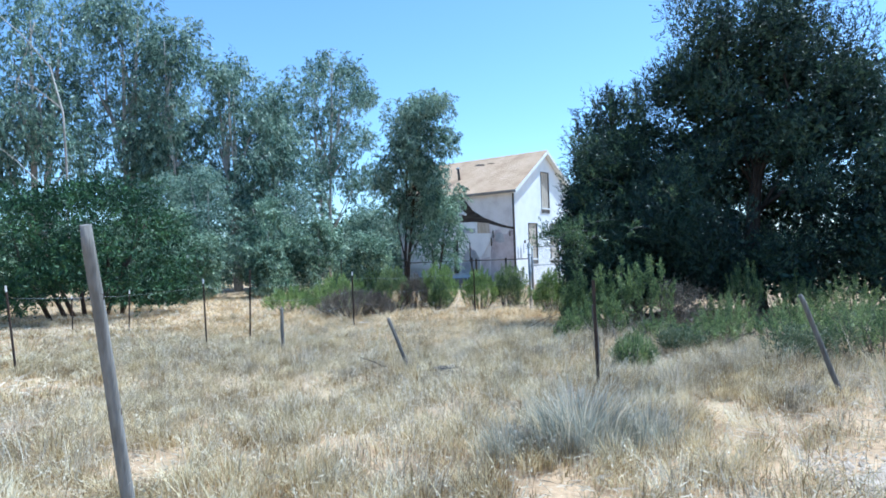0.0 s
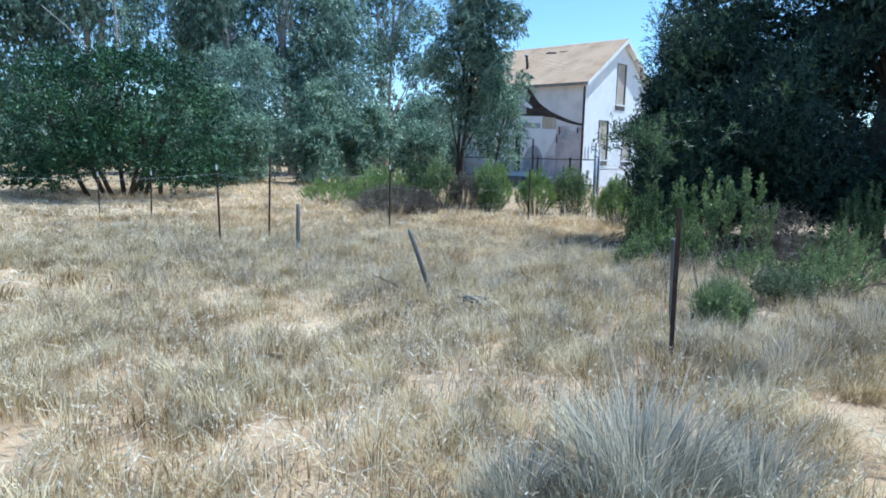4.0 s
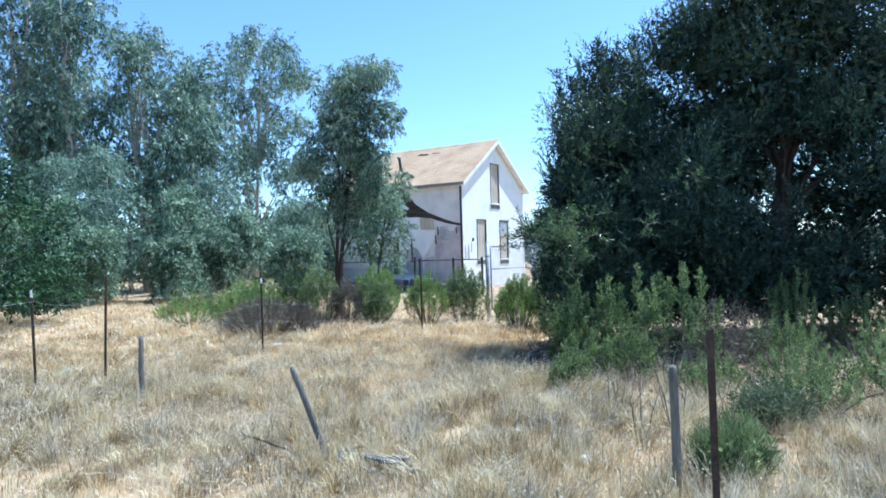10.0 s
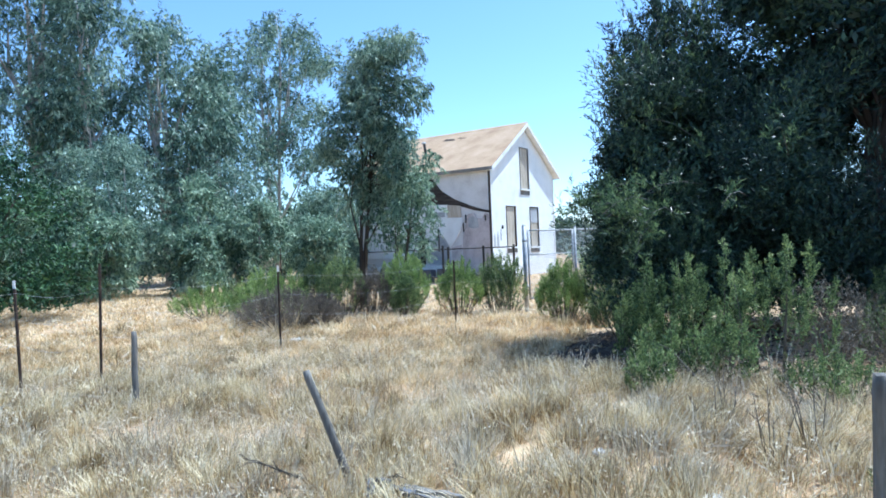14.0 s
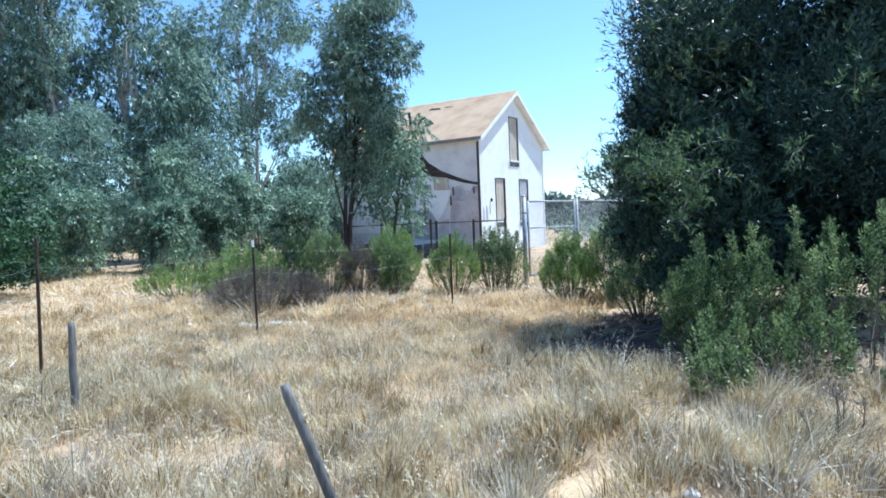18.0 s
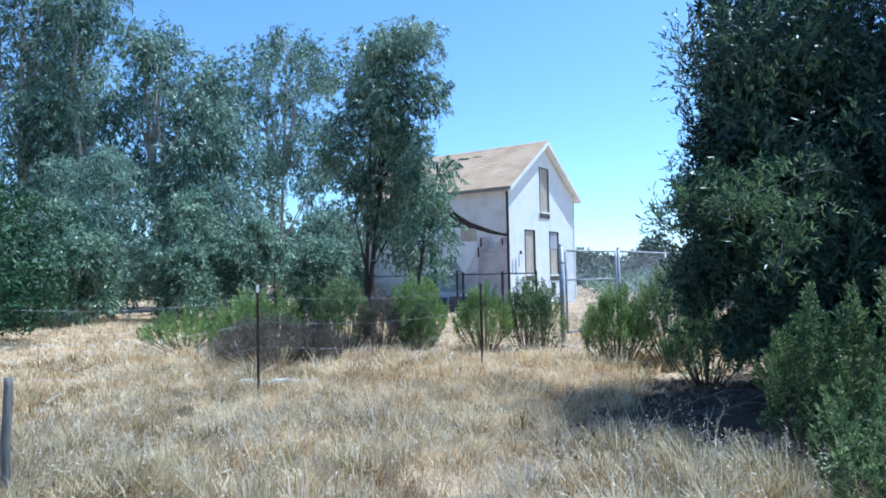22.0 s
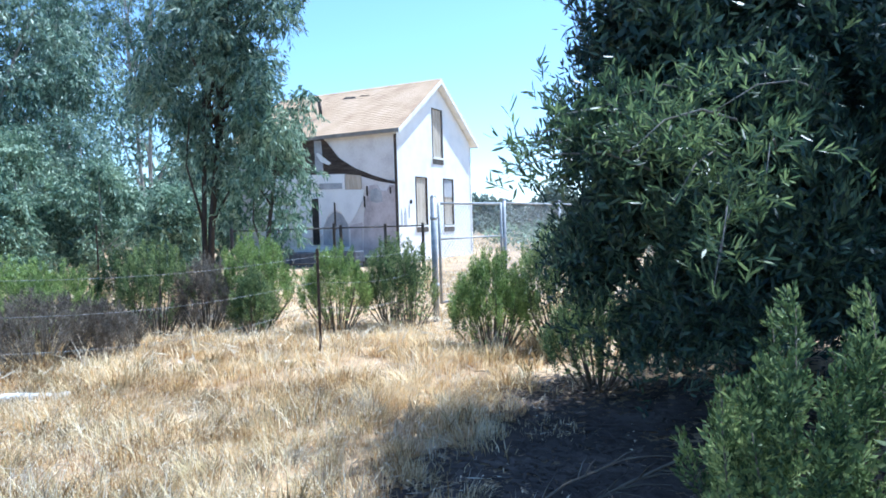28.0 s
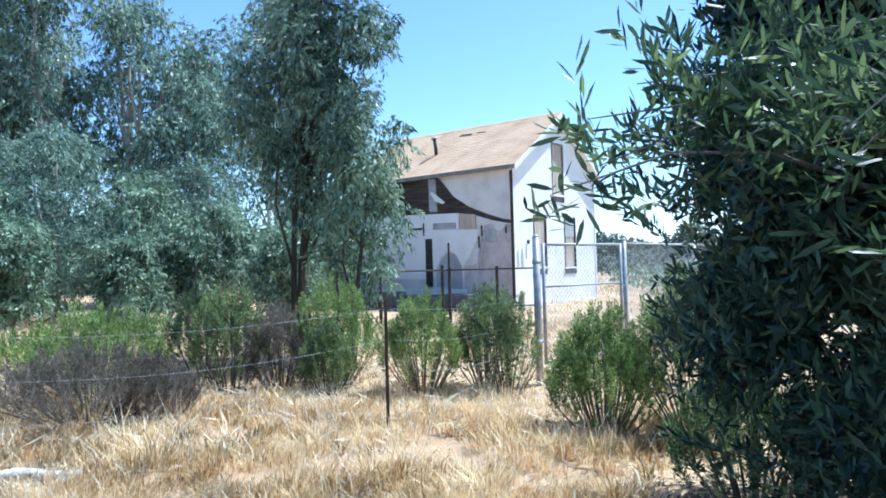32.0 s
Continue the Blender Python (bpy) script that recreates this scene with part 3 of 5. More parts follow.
GATE = [(-3.25, 21.2), (-2.11, 22.74), (-0.89, 25.6), (1.2, 29.5), (4.5, 35.0)]
clf = thing("chain_link_fence", pose(0, 0, 0), "galvanised chain-link fence with steel posts and top rail", "fence")
for k, (x, y) in enumerate(GATE):
    p = pipe("post", (x, y, -0.5), (x, y, 1.8 if k else 1.84), 0.05 if k == 0 else 0.034, clf)
    part("post_cap", tube(bmesh.new(), [(x, y, 1.84 if k == 0 else 1.8), (x, y, 1.86 if k == 0 else 1.82), (x, y, 1.885 if k == 0 else 1.84)], [0.052 if k == 0 else 0.038, 0.045 if k == 0 else 0.032, 0.012], 10), M_GALV, p)
for (x0, y0), (x1, y1) in zip(GATE[1:], GATE[2:]):
    pipe("top_rail", (x0, y0, 1.75), (x1, y1, 1.75), 0.02, clf)
    pipe("tension_wire", (x0, y0, -0.12), (x1, y1, -0.12), 0.004, clf, sides=5)
    mesh_panel((x0, y0), (x1, y1), -0.15, 1.75, clf)
gate = thing("chain_link_gate", pose(0, 0, 0), "closed chain-link gate with a tubular steel frame", "gate")
gx0, gy0, gx1, gy1 = -3.17, 21.3, -2.17, 22.66
for x, y in ((gx0, gy0), (gx1, gy1)):
    pipe("upright", (x, y, 0.08), (x, y, 1.76), 0.024, gate)
for z in (0.1, 1.15, 1.74):
    pipe("frame_rail", (gx0, gy0, z), (gx1, gy1, z), 0.02 if z != 1.15 else 0.014, gate)
for z in (0.4, 1.5):
    pipe("hinge", (-3.25, 21.2, z - 0.03), (-3.25, 21.2, z + 0.03), 0.06, gate)
    pipe("hinge_strap", (-3.25, 21.2, z), (gx0, gy0, z), 0.016, gate)
pipe("latch", (gx1, gy1, 1.1), (-2.11, 22.74, 1.1), 0.02, gate)
mesh_panel((gx0, gy0), (gx1, gy1), 0.1, 1.74, gate)


# ---- trees ----
def limb(parent, base, tip, r, rp, mat, name="limb", sides=6, sag=0.1):
    b, t = Vector(base), Vector(tip)
    m = b.lerp(t, 0.5) + Vector((rp.uniform(-1, 1), rp.uniform(-1, 1), rp.uniform(0, 0.6))) * (t - b).length * sag
    return part(name, tube(bmesh.new(), [b, b.lerp(m, 0.55), m, m.lerp(t, 0.6), t], [r, r * 0.8, r * 0.6, r * 0.42, r * 0.2], sides), mat, parent)


def gum(x, y, h, w, seed, mat, bark, label, n=1500, k=12, leaf=0.3, low=0.3, lobes=12, size=0.3, trunks=2, lean=(0, 0), fill=900, limbs=6, droop=0.9, girth=0.012):
    """A eucalyptus: pale forked trunk, limbs, a crown of hanging leaf sprays in lobes."""
    rng, rp = np.random.default_rng(seed), random.Random(seed)
    t = thing("gum_tree", pose(x, y, 0), label, "tree", "gum trees")
    blobs = []
    for j in range(lobes):
        f = (j + 0.5) / lobes
        a = j * 2.4 + rp.uniform(-0.5, 0.5)
        prof = math.sin(math.pi * min(1, 0.25 + 0.72 * f)) ** 0.6
        rad = w * 0.5 * prof * rp.uniform(0.35, 0.8)
        s = w * size * rp.uniform(0.7, 1.2) * (0.6 + 0.4 * prof)
        zz = h * (low + (1 - low) * f)
        blobs.append((math.cos(a) * rad + lean[0] * f, math.sin(a) * rad + lean[1] * f, min(zz, h - s * 0.9), s, s, s * 1.15))
    lumps = []
    for q in blobs:
        for j in range(5):
            e = Vector((rp.gauss(0, 1), rp.gauss(0, 1), rp.gauss(0, 1) + 0.3)).normalized()
            f = rp.uniform(0.38, 0.6)
            lumps.append((q[0] + e.x * q[3] * 0.8, q[1] + e.y * q[4] * 0.8, max(0.3, min(q[2] + e.z * q[5] * 0.8, h - q[5] * 0.4)), q[3] * f, q[4] * f, q[5] * f))
    C, out = shell_points(lumps, n, rng, 0.55, 0.2, 0.12)
    d = out * 0.55 + rng.normal(size=C.shape) * 0.35 + np.array([0, 0, -droop * 0.5])
    P, D = sprays(C, d, k, leaf * 1.7, 0.45, rng, leaf * 0.25)
    D = D + np.array([0, 0, -droop]) * rng.uniform(0.2, 1.0, (len(P), 1))
    m = len(P)
    leaves("crown", P, D, leaf * rng.uniform(0.7, 1.35, m), leaf * rng.uniform(0.2, 0.34, m), mat, t, rng)
    C, out = shell_points(lumps, fill * 4, rng, 0.3, 0.2, 0.1)
    C = blob_in(C, lumps, 0.85, rng)
    m = len(C)
    leaves("inner_foliage", C, rng.normal(size=C.shape), leaf * rng.uniform(0.9, 1.5, m), leaf * rng.uniform(0.4, 0.7, m), mat, t, rng)
    r = h * girth
    for j in range(trunks):
        a = seed + j * 2.1
        dx, dy = math.cos(a) * w * 0.1 * (j > 0), math.sin(a) * w * 0.1 * (j > 0)
        lx, ly = lean
        pts = [(dx * 0.2, dy * 0.2, -0.3), (dx * 0.5 + lx * 0.1, dy * 0.5 + ly * 0.1, h * 0.2), (dx + lx * 0.35, dy + ly * 0.35, h * 0.45), (dx * 1.6 + lx * 0.6, dy * 1.6 + ly * 0.6, h * 0.7), (dx * 2.2 + lx * 0.9, dy * 2.2 + ly * 0.9, h * 0.92)]
        part("trunk", tube(bmesh.new(), pts, [r * 1.3, r, r * 0.75, r * 0.45, r * 0.12], 8), bark, t)
        for q in blobs[j::trunks][: limbs]:
            limb(t, pts[1] if q[2] < h * 0.5 else pts[2], (q[0], q[1], q[2] + q[5] * 0.4), r * 0.55, rp, bark)
    return t


def blob_in(C, blobs, f, rng):
    """Draws places in towards the middle of the nearest ellipsoid."""
    B = np.array(blobs, float)
    near = np.argmin(((C[:, None, :] - B[None, :, :3]) ** 2).sum(2), 1)
    return B[near, :3] + (C - B[near, :3]) * (f * rng.uniform(0.6, 1, (len(C), 1)))


TALL = "tall grey-green gum tree with hanging leaves and pale limbs"
gum(-23.3, 48.5, 18.2, 9.6, 1, M_EUC, M_BARK, "tall open-crowned gum tree with pale forked limbs", 2100, 12, 0.25, 0.36, 24, 0.15, 3, (0.8, 0), 500, 8, girth=0.0065)
gum(-26.3, 40.5, 16.4, 5.8, 2, M_EUC, M_BARK, TALL, 2300, 11, 0.27, 0.12, 13, 0.32, fill=450)
gum(-25.0, 43.5, 14.4, 7.0, 7, M_EUC, M_BARK, TALL, 2300, 11, 0.27, 0.1, 13, 0.33, fill=450)
gum(-28.6, 37.0, 17.4, 6.0, 3, M_EUC, M_BARK, TALL, 2300, 11, 0.27, 0.15, 15, 0.32, fill=450)
gum(-31.8, 36.4, 19.3, 7.0, 4, M_EUC, M_BARK, TALL, 2300, 11, 0.27, 0.32, 15, 0.31, fill=300)
old_gum = gum(-34.6, 32.0, 18.8, 8.0, 5, M_EUC, M_BARK, TALL, 2300, 11, 0.27, 0.34, 15, 0.30, fill=300)
# pale bare limbs in front of the old gum's crown
for run, r in (([(4.3, -1.9, 0.5), (4.45, -2.0, 7.0), (4.4, -2.1, 10.3), (4.0, -2.5, 12.8), (3.1, -3.4, 14.4), (2.3, -4.3, 15.5)], 0.07), ([(4.4, -2.0, 5.0), (3.8, -2.7, 6.0), (2.9, -3.7, 7.5), (2.1, -4.5, 8.5)], 0.045), ([(4.4, -2.1, 10.5), (3.5, -3.1, 11.6), (2.7, -3.9, 12.1)], 0.04)):
    part("limb", tube(bmesh.new(), run, [r * (1 - 0.7 * i / (len(run) - 1)) for i in range(len(run))], 8), M_BARK, old_gum)
gum(-38.0, 28.5, 15.5, 7.5, 8, M_EUC, M_BARK, TALL, 1500, 12, 0.34, 0.2, 14, 0.31)
gum(-44.0, 24.0, 9.0, 8.0, 9, M_EUC, M_BARK, TALL, 1200, 12, 0.34, 0.1, 12, 0.28)
gum(-8.1, 23.3, 7.35, 2.7, 6, M_YOUNG, M_DARKBARK, "slender young gum tree with dense hanging leaves and two dark stems", 3200, 12, 0.12, 0.36, 17, 0.31, 3, (1.1, -0.4), 900, 5, girth=0.0075)
gum(-6.8, 22.9, 4.1, 2.1, 16, M_GREYLEAF, M_DARKBARK, "low leafy gum sapling with pale leaves near the house", 620, 12, 0.12, 0.36, 9, 0.25, 1, (0.6, 0), 120, 4)
for k, (x, y, h, w, mt) in enumerate([(-18.8, 31.8, 5.0, 3.8, M_GREYLEAF), (-22.0, 31.2, 6.6, 4.6, M_EUC), (-16.4, 32.8, 3.8, 3.4, M_GREYLEAF), (-15.0, 37.0, 4.6, 4.2, M_YOUNG), (-13.4, 43.0, 5.0, 4.5, M_YOUNG), (-25.0, 32.0, 6.8, 5.0, M_EUC), (-20.5, 38.0, 6.4, 5, M_EUC), (-24.0, 27.5, 4.0, 3.6, M_GREYLEAF), (-13.2, 31.6, 2.8, 2.8, M_GREYLEAF), (-18.2, 45.0, 5.6, 5.4, M_YOUNG), (-11.0, 46.0, 4.6, 4.0, M_YOUNG), (-20.3, 27.8, 3.2, 3.0, M_GREYLEAF), (-17.6, 29.6, 2.6, 2.6, M_GREYLEAF), (-22.4, 29.0, 4.6, 3.2, M_GREYLEAF)]):
    gum(x, y, h, w, 20 + k, mt, M_BARK, "bushy grey-green young gum tree at the field edge", 1300, 10, 0.17, 0.1, 17, 0.19, 2, (0, 0), 300, 3, 0.6)


def dome_tree(x, y, h, w, seed, mat, label):
    """A low umbrella of layered leafy shelves on many stems."""
    rng, rp = np.random.default_rng(seed), random.Random(seed)
    t = thing("acacia_tree", pose(x, y, 0), label, "tree")
    blobs = []
    for k in range(34):
        a, f = k * 2.4, (k + 0.5) / 34
        rad = w * 0.47 * math.sqrt(f)
        z = h * (1 - 0.66 * f ** 1.5) + rp.uniform(-0.25, 0.1)
        blobs.append((math.cos(a) * rad, math.sin(a) * rad, z - 0.4, rp.uniform(0.75, 1.1), rp.uniform(0.75, 1.1), 0.5))
    for k in range(8):
        blobs.append((rp.uniform(-1, 1) * w * 0.3, rp.uniform(-1, 1) * w * 0.3, h * rp.uniform(0.3, 0.5), 1.1, 1.1, 0.8))
    for k in range(18):
        a = k * 2.4
        blobs.append((math.cos(a) * w * 0.38, math.sin(a) * w * 0.38, rp.uniform(0.45, 1.3), 0.9, 0.9, 0.65))
    C, out = shell_points(blobs, 3400, rng, 0.4, 0.25, 0.1)
    d = out * np.array([1, 1, 0.3]) + rng.normal(size=C.shape) * 0.3
    P, D = sprays(C, d, 14, 0.36, 0.6, rng, 0.03)
    m = len(P)
    leaves("crown", P, D, rng.uniform(0.09, 0.17, m), rng.uniform(0.03, 0.055, m), mat, t, rng)
    C = blob_in(shell_points(blobs, 7000, rng, 0.1)[0], blobs, 0.8, rng)
    m = len(C)
    leaves("inner_foliage", C, rng.normal(size=C.shape), rng.uniform(0.12, 0.24, m), rng.uniform(0.06, 0.12, m), mat, t, rng)
    for k in range(9):
        a = k * 2.4
        rr = 0.3 + 0.12 * k
        limb(t, (math.cos(a) * rr, math.sin(a) * rr, -0.2), (math.cos(a) * w * 0.3, math.sin(a) * w * 0.3, h * 0.7), 0.08, rp, M_DARKBARK, "stem")
    return t


dome_tree(-19.0, 19.6, 4.9, 7.8, 40, M_ACACIA, "low spreading dark green tree with many stems")


def lumpy(blobs, rp, per=6, at=0.68, f0=0.34, f1=0.56, low=0.25):
    """Smaller lumps over the skins of the ellipsoids, for an uneven crown."""
    out = []
    for q in blobs:
        for j in range(per):
            e = Vector((rp.gauss(0, 1), rp.gauss(0, 1), rp.gauss(0, 1) + 0.2)).normalized()
            f = rp.uniform(f0, f1)
            out.append((q[0] + e.x * q[3] * at, q[1] + e.y * q[4] * at, max(low, q[2] + e.z * q[5] * at), q[3] * f, q[4] * f, q[5] * f))
    return out


def rosettes(name, C, d, k, length, l0, l1, w0, w1, t, rng, splay=0.42, mat=M_DARKLEAF):
    """Tufts of blunt narrow leaves along the ends of twigs."""
    P, D = sprays(C, d, k, length, splay, rng, 0.006)
    D = D + np.array([0, 0, 0.22]) + rng.normal(size=D.shape) * 0.1
    m = len(P)
    return tagged(leaves(name, P, D, rng.uniform(l0, l1, m), rng.uniform(w0, w1, m), mat, t, rng, 0.18, True), "", "", "", "stuff")


def big_tree():
    rng, rp = np.random.default_rng(50), random.Random(50)
    bx, by = 2.0, 14.9
    t = thing("willow_acacia_tree", pose(bx, by, 0), "large dense dark green tree with narrow leaves beside the path", "tree")

    def placed(lobes):
        return [(x - bx, y - by, z, a, b, c) for x, y, z, a, b, c in lobes]

    # the low leafy side towards the path
    near = placed([(-1.35, 15.2, 2.0, 0.5, 0.5, 0.8), (-1.38, 15.6, 1.2, 0.5, 0.5, 0.7), (-0.25, 15.4, 2.3, 1.35, 1.3, 1.75), (-1.15, 14.9, 2.55, 0.55, 0.6, 0.85), (-1.2, 14.7, 1.65, 0.55, 0.6, 0.75), (-0.85, 15.3, 3.4, 0.75, 0.8, 0.85), (-0.75, 14.6, 1.05, 0.8, 0.8, 0.9), (-0.85, 15.5, 0.75, 0.75, 0.8, 0.7), (-0.2, 14.6, 1.2, 1.0, 1.0, 0.95), (-0.75, 14.4, 2.1, 0.42, 0.36, 0.42), (-0.8, 14.35, 1.45, 0.42, 0.36, 0.42), (-0.35, 14.4, 1.9, 0.5, 0.36, 0.5), (0.3, 14.25, 2.1, 0.7, 0.55, 0.7), (0.35, 16.4, 2.5, 1.5, 1.4, 1.6), (0.0, 15.9, 1.2, 1.1, 1.2, 1.0), (1.1, 15.1, 1.3, 1.15, 0.9, 1.05), (1.25, 14.4, 1.8, 0.95, 0.7, 0.95), (0.6, 16.5, 0.7, 1.3, 1.0, 0.75), (2.0, 15.6, 0.8, 1.2, 0.9, 0.8)])
    # the upper part of the low side, with feathery shoots, and the main crown above the fork
    rest = placed([(-0.55, 16.3, 4.0, 0.95, 1.0, 0.95), (0.15, 16.5, 4.2, 0.9, 1.0, 1.0), (-0.6, 16.0, 3.1, 1.0, 1.1, 0.9), (0.5, 16.8, 3.3, 0.8, 0.9, 0.7), (1.6, 16.6, 5.0, 1.1, 1.4, 1.35), (1.9, 16.5, 6.4, 1.2, 1.3, 1.2), (3.1, 16.6, 5.3, 1.5, 1.6, 1.6), (3.2, 16.5, 6.6, 1.3, 1.3, 1.1), (2.2, 16.0, 4.3, 1.2, 1.0, 0.8), (4.6, 16.7, 4.9, 1.5, 1.5, 1.4), (5.9, 16.8, 4.2, 1.5, 1.5, 1.5), (3.5, 15.9, 3.9, 1.1, 0.9, 0.9), (4.7, 15.6, 3.0, 1.2, 1.0, 1.3), (4.3, 15.2, 1.9, 1.0, 0.9, 0.9), (6.2, 15.8, 2.7, 1.6, 1.3, 1.6), (8.2, 16.6, 3.4, 1.9, 1.6, 1.9), (9.9, 17.2, 2.6, 2.0, 1.8, 2.3), (3.6, 17.4, 1.0, 1.2, 0.8, 0.9), (5.0, 15.2, 1.0, 1.4, 0.9, 1.0), (7.0, 15.3, 1.2, 1.6, 1.0, 1.1), (9.0, 15.6, 1.1, 1.6, 1.0, 1.0), (1.7, 17.6, 1.0, 1.1, 0.8, 0.9), (1.0, 17.2, 3.9, 0.8, 0.8, 0.75), (1.5, 15.7, 3.15, 0.85, 0.8, 0.65), (0.95, 15.3, 2.7, 0.8, 0.8, 0.75), (2.4, 16.9, 3.5, 1.1, 0.9, 0.7), (1.9, 17.7, 2.3, 1.1, 0.8, 0.95), (3.3, 17.6, 2.6, 1.0, 0.8, 0.9), (3.5, 16.8, 3.3, 0.9, 0.9, 0.7), (4.4, 17.4, 2.6, 1.0, 0.9, 1.1), (2.9, 15.3, 0.9, 1.0, 0.8, 0.8), (3.5, 15.4, 2.4, 0.8, 0.7, 0.8), (0.9, 16.6, 5.2, 0.7, 0.9, 0.8), (1.45, 17.2, 3.05, 0.75, 0.6, 0.7), (0.9, 17.6, 2.6, 0.8, 0.6, 0.9)])
    core = placed([(1.8, 17.0, 5.2, 1.0, 0.8, 1.2), (3.2, 17.0, 5.5, 1.5, 0.9, 1.5), (4.8, 17.1, 4.6, 1.3, 0.9, 1.2), (6.2, 17.0, 3.4, 1.6, 1.0, 1.6), (0.1, 16.4, 2.2, 1.2, 0.8, 1.7), (1.2, 15.6, 1.3, 1.2, 0.6, 1.1), (-0.3, 16.4, 3.6, 0.7, 0.6, 0.8), (5.6, 16.2, 1.6, 2.2, 0.8, 1.4), (1.9, 17.9, 2.0, 1.1, 0.4, 1.1), (3.5, 17.9, 2.0, 1.2, 0.4, 1.3), (1.3, 16.0, 3.0, 0.8, 0.5, 0.6), (2.2, 17.2, 4.0, 1.2, 0.6, 0.8), (3.6, 17.2, 4.0, 1.2, 0.6, 0.9), (2.0, 17.8, 3.0, 1.0, 0.4, 0.7), (4.0, 18.2, 0.8, 1.0, 0.5, 0.8), (5.4, 18.2, 0.9, 1.1, 0.5, 0.9), (7.0, 18.2, 0.9, 1.2, 0.5, 0.9), (8.8, 18.2, 0.9, 1.3, 0.5, 0.9)])
    lumps = lumpy(rest, rp, 7)
    C, out = shell_points(lumps, 13000, rng, 0.6, 0.3, 0.12)
    d = out * 0.6 + rng.normal(size=C.shape) * 0.4 + np.array([0, 0, 0.75])
    P, D = sprays(C, d, 12, 0.34, 0.4, rng, 0.012)
    m = len(P)
    # path-side leaves above 1.5 m and a few others take the sunlit colour
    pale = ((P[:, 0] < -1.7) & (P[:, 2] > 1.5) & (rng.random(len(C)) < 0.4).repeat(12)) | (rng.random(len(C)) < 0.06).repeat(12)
    L, W = rng.uniform(0.06, 0.11, m), rng.uniform(0.016, 0.026, m)
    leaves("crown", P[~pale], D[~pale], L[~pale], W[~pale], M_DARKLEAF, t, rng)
    leaves("sunlit_foliage", P[pale], D[pale], L[pale], W[pale], M_SUNLEAF, t, rng)
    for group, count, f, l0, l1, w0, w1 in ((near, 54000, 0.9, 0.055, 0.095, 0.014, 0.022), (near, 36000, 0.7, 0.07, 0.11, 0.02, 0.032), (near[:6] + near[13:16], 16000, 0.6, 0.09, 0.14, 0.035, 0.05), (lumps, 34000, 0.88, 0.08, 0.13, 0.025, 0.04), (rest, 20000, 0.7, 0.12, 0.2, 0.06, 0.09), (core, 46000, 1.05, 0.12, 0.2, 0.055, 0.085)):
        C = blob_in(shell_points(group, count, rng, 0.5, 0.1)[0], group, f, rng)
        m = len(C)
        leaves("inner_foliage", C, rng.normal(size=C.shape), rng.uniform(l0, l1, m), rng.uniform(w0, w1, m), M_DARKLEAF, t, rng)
    tufts = lumpy(near, rp, 7, 0.75, 0.28, 0.44)
    C, out = shell_points(tufts, 4600, rng, 0.6, 0.35, 0.1)
    d = out * 0.55 + rng.normal(size=C.shape) * 0.35 + np.array([0, -0.1, 0.6])
    # some path-side tufts above 1.5 m take the sunlit colour
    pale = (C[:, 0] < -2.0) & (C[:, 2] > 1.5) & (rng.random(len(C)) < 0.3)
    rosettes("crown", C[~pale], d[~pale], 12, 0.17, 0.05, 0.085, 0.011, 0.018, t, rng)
    rosettes("sunlit_foliage", C[pale], d[pale], 12, 0.17, 0.05, 0.085, 0.011, 0.018, t, rng, 0.42, M_SUNLEAF)
    # the dark trunk with its fork, and stems of the low side
    part("trunk", tube(bmesh.new(), [(0.62, 1.6, -0.3), (0.55, 1.6, 0.6), (0.5, 1.62, 1.5), (0.62, 1.65, 2.6), (0.8, 1.7, 4.0), (0.9, 1.7, 6.2)], [0.24, 0.19, 0.165, 0.14, 0.1, 0.03], 12), M_DARKBARK, t)
    part("trunk", tube(bmesh.new(), [(-2.0, 1.2, -0.3), (-2.05, 1.2, 0.7), (-2.2, 1.3, 2.0), (-2.4, 1.4, 4.2)], [0.13, 0.11, 0.09, 0.02], 10), M_DARKBARK, t)
    for q in rest[4:12]:
        limb(t, (0.58, 1.63, rp.uniform(1.9, 3.0)), (q[0] * 0.9, q[1], q[2]), 0.05, rp, M_DARKBARK, sag=0.14)
    for q in near[:8] + rest[:3]:
        limb(t, (-2.05, 1.2, rp.uniform(0.3, 1.2)), (q[0], q[1], q[2]), 0.04, rp, M_DARKBARK, sag=0.2)
    # upright feathery shoots on the low side's top
    for k in range(15):
        x, y = rp.uniform(-1.3, 0.35) - bx, rp.uniform(15.9, 16.9) - by
        z = 4.15 + 0.45 * (x + bx + 1.3) * 0.6
        a, b = np.array((x, y, z)), np.array((x + rp.uniform(-0.15, 0.12), y + rp.uniform(-0.1, 0.1), z + rp.uniform(0.5, 1.05)))
        part("shoot", tube(bmesh.new(), [tuple(a), tuple((a + b) / 2 + [0.02, 0, 0]), tuple(b)], [0.008, 0.006, 0.002], 5), M_POST, t)
        f = rng.uniform(0, 1, 30)[:, None]
        C = a + (b - a) * f + rng.normal(size=(30, 3)) * 0.05 * (1.3 - f)
        d = (b - a) * 0.8 + rng.normal(size=(30, 3)) * 0.35
        rosettes("leaf_spray", C, d, 9, 0.16, 0.06, 0.1, 0.014, 0.022, t, rng, 0.5, M_DARKLEAF)
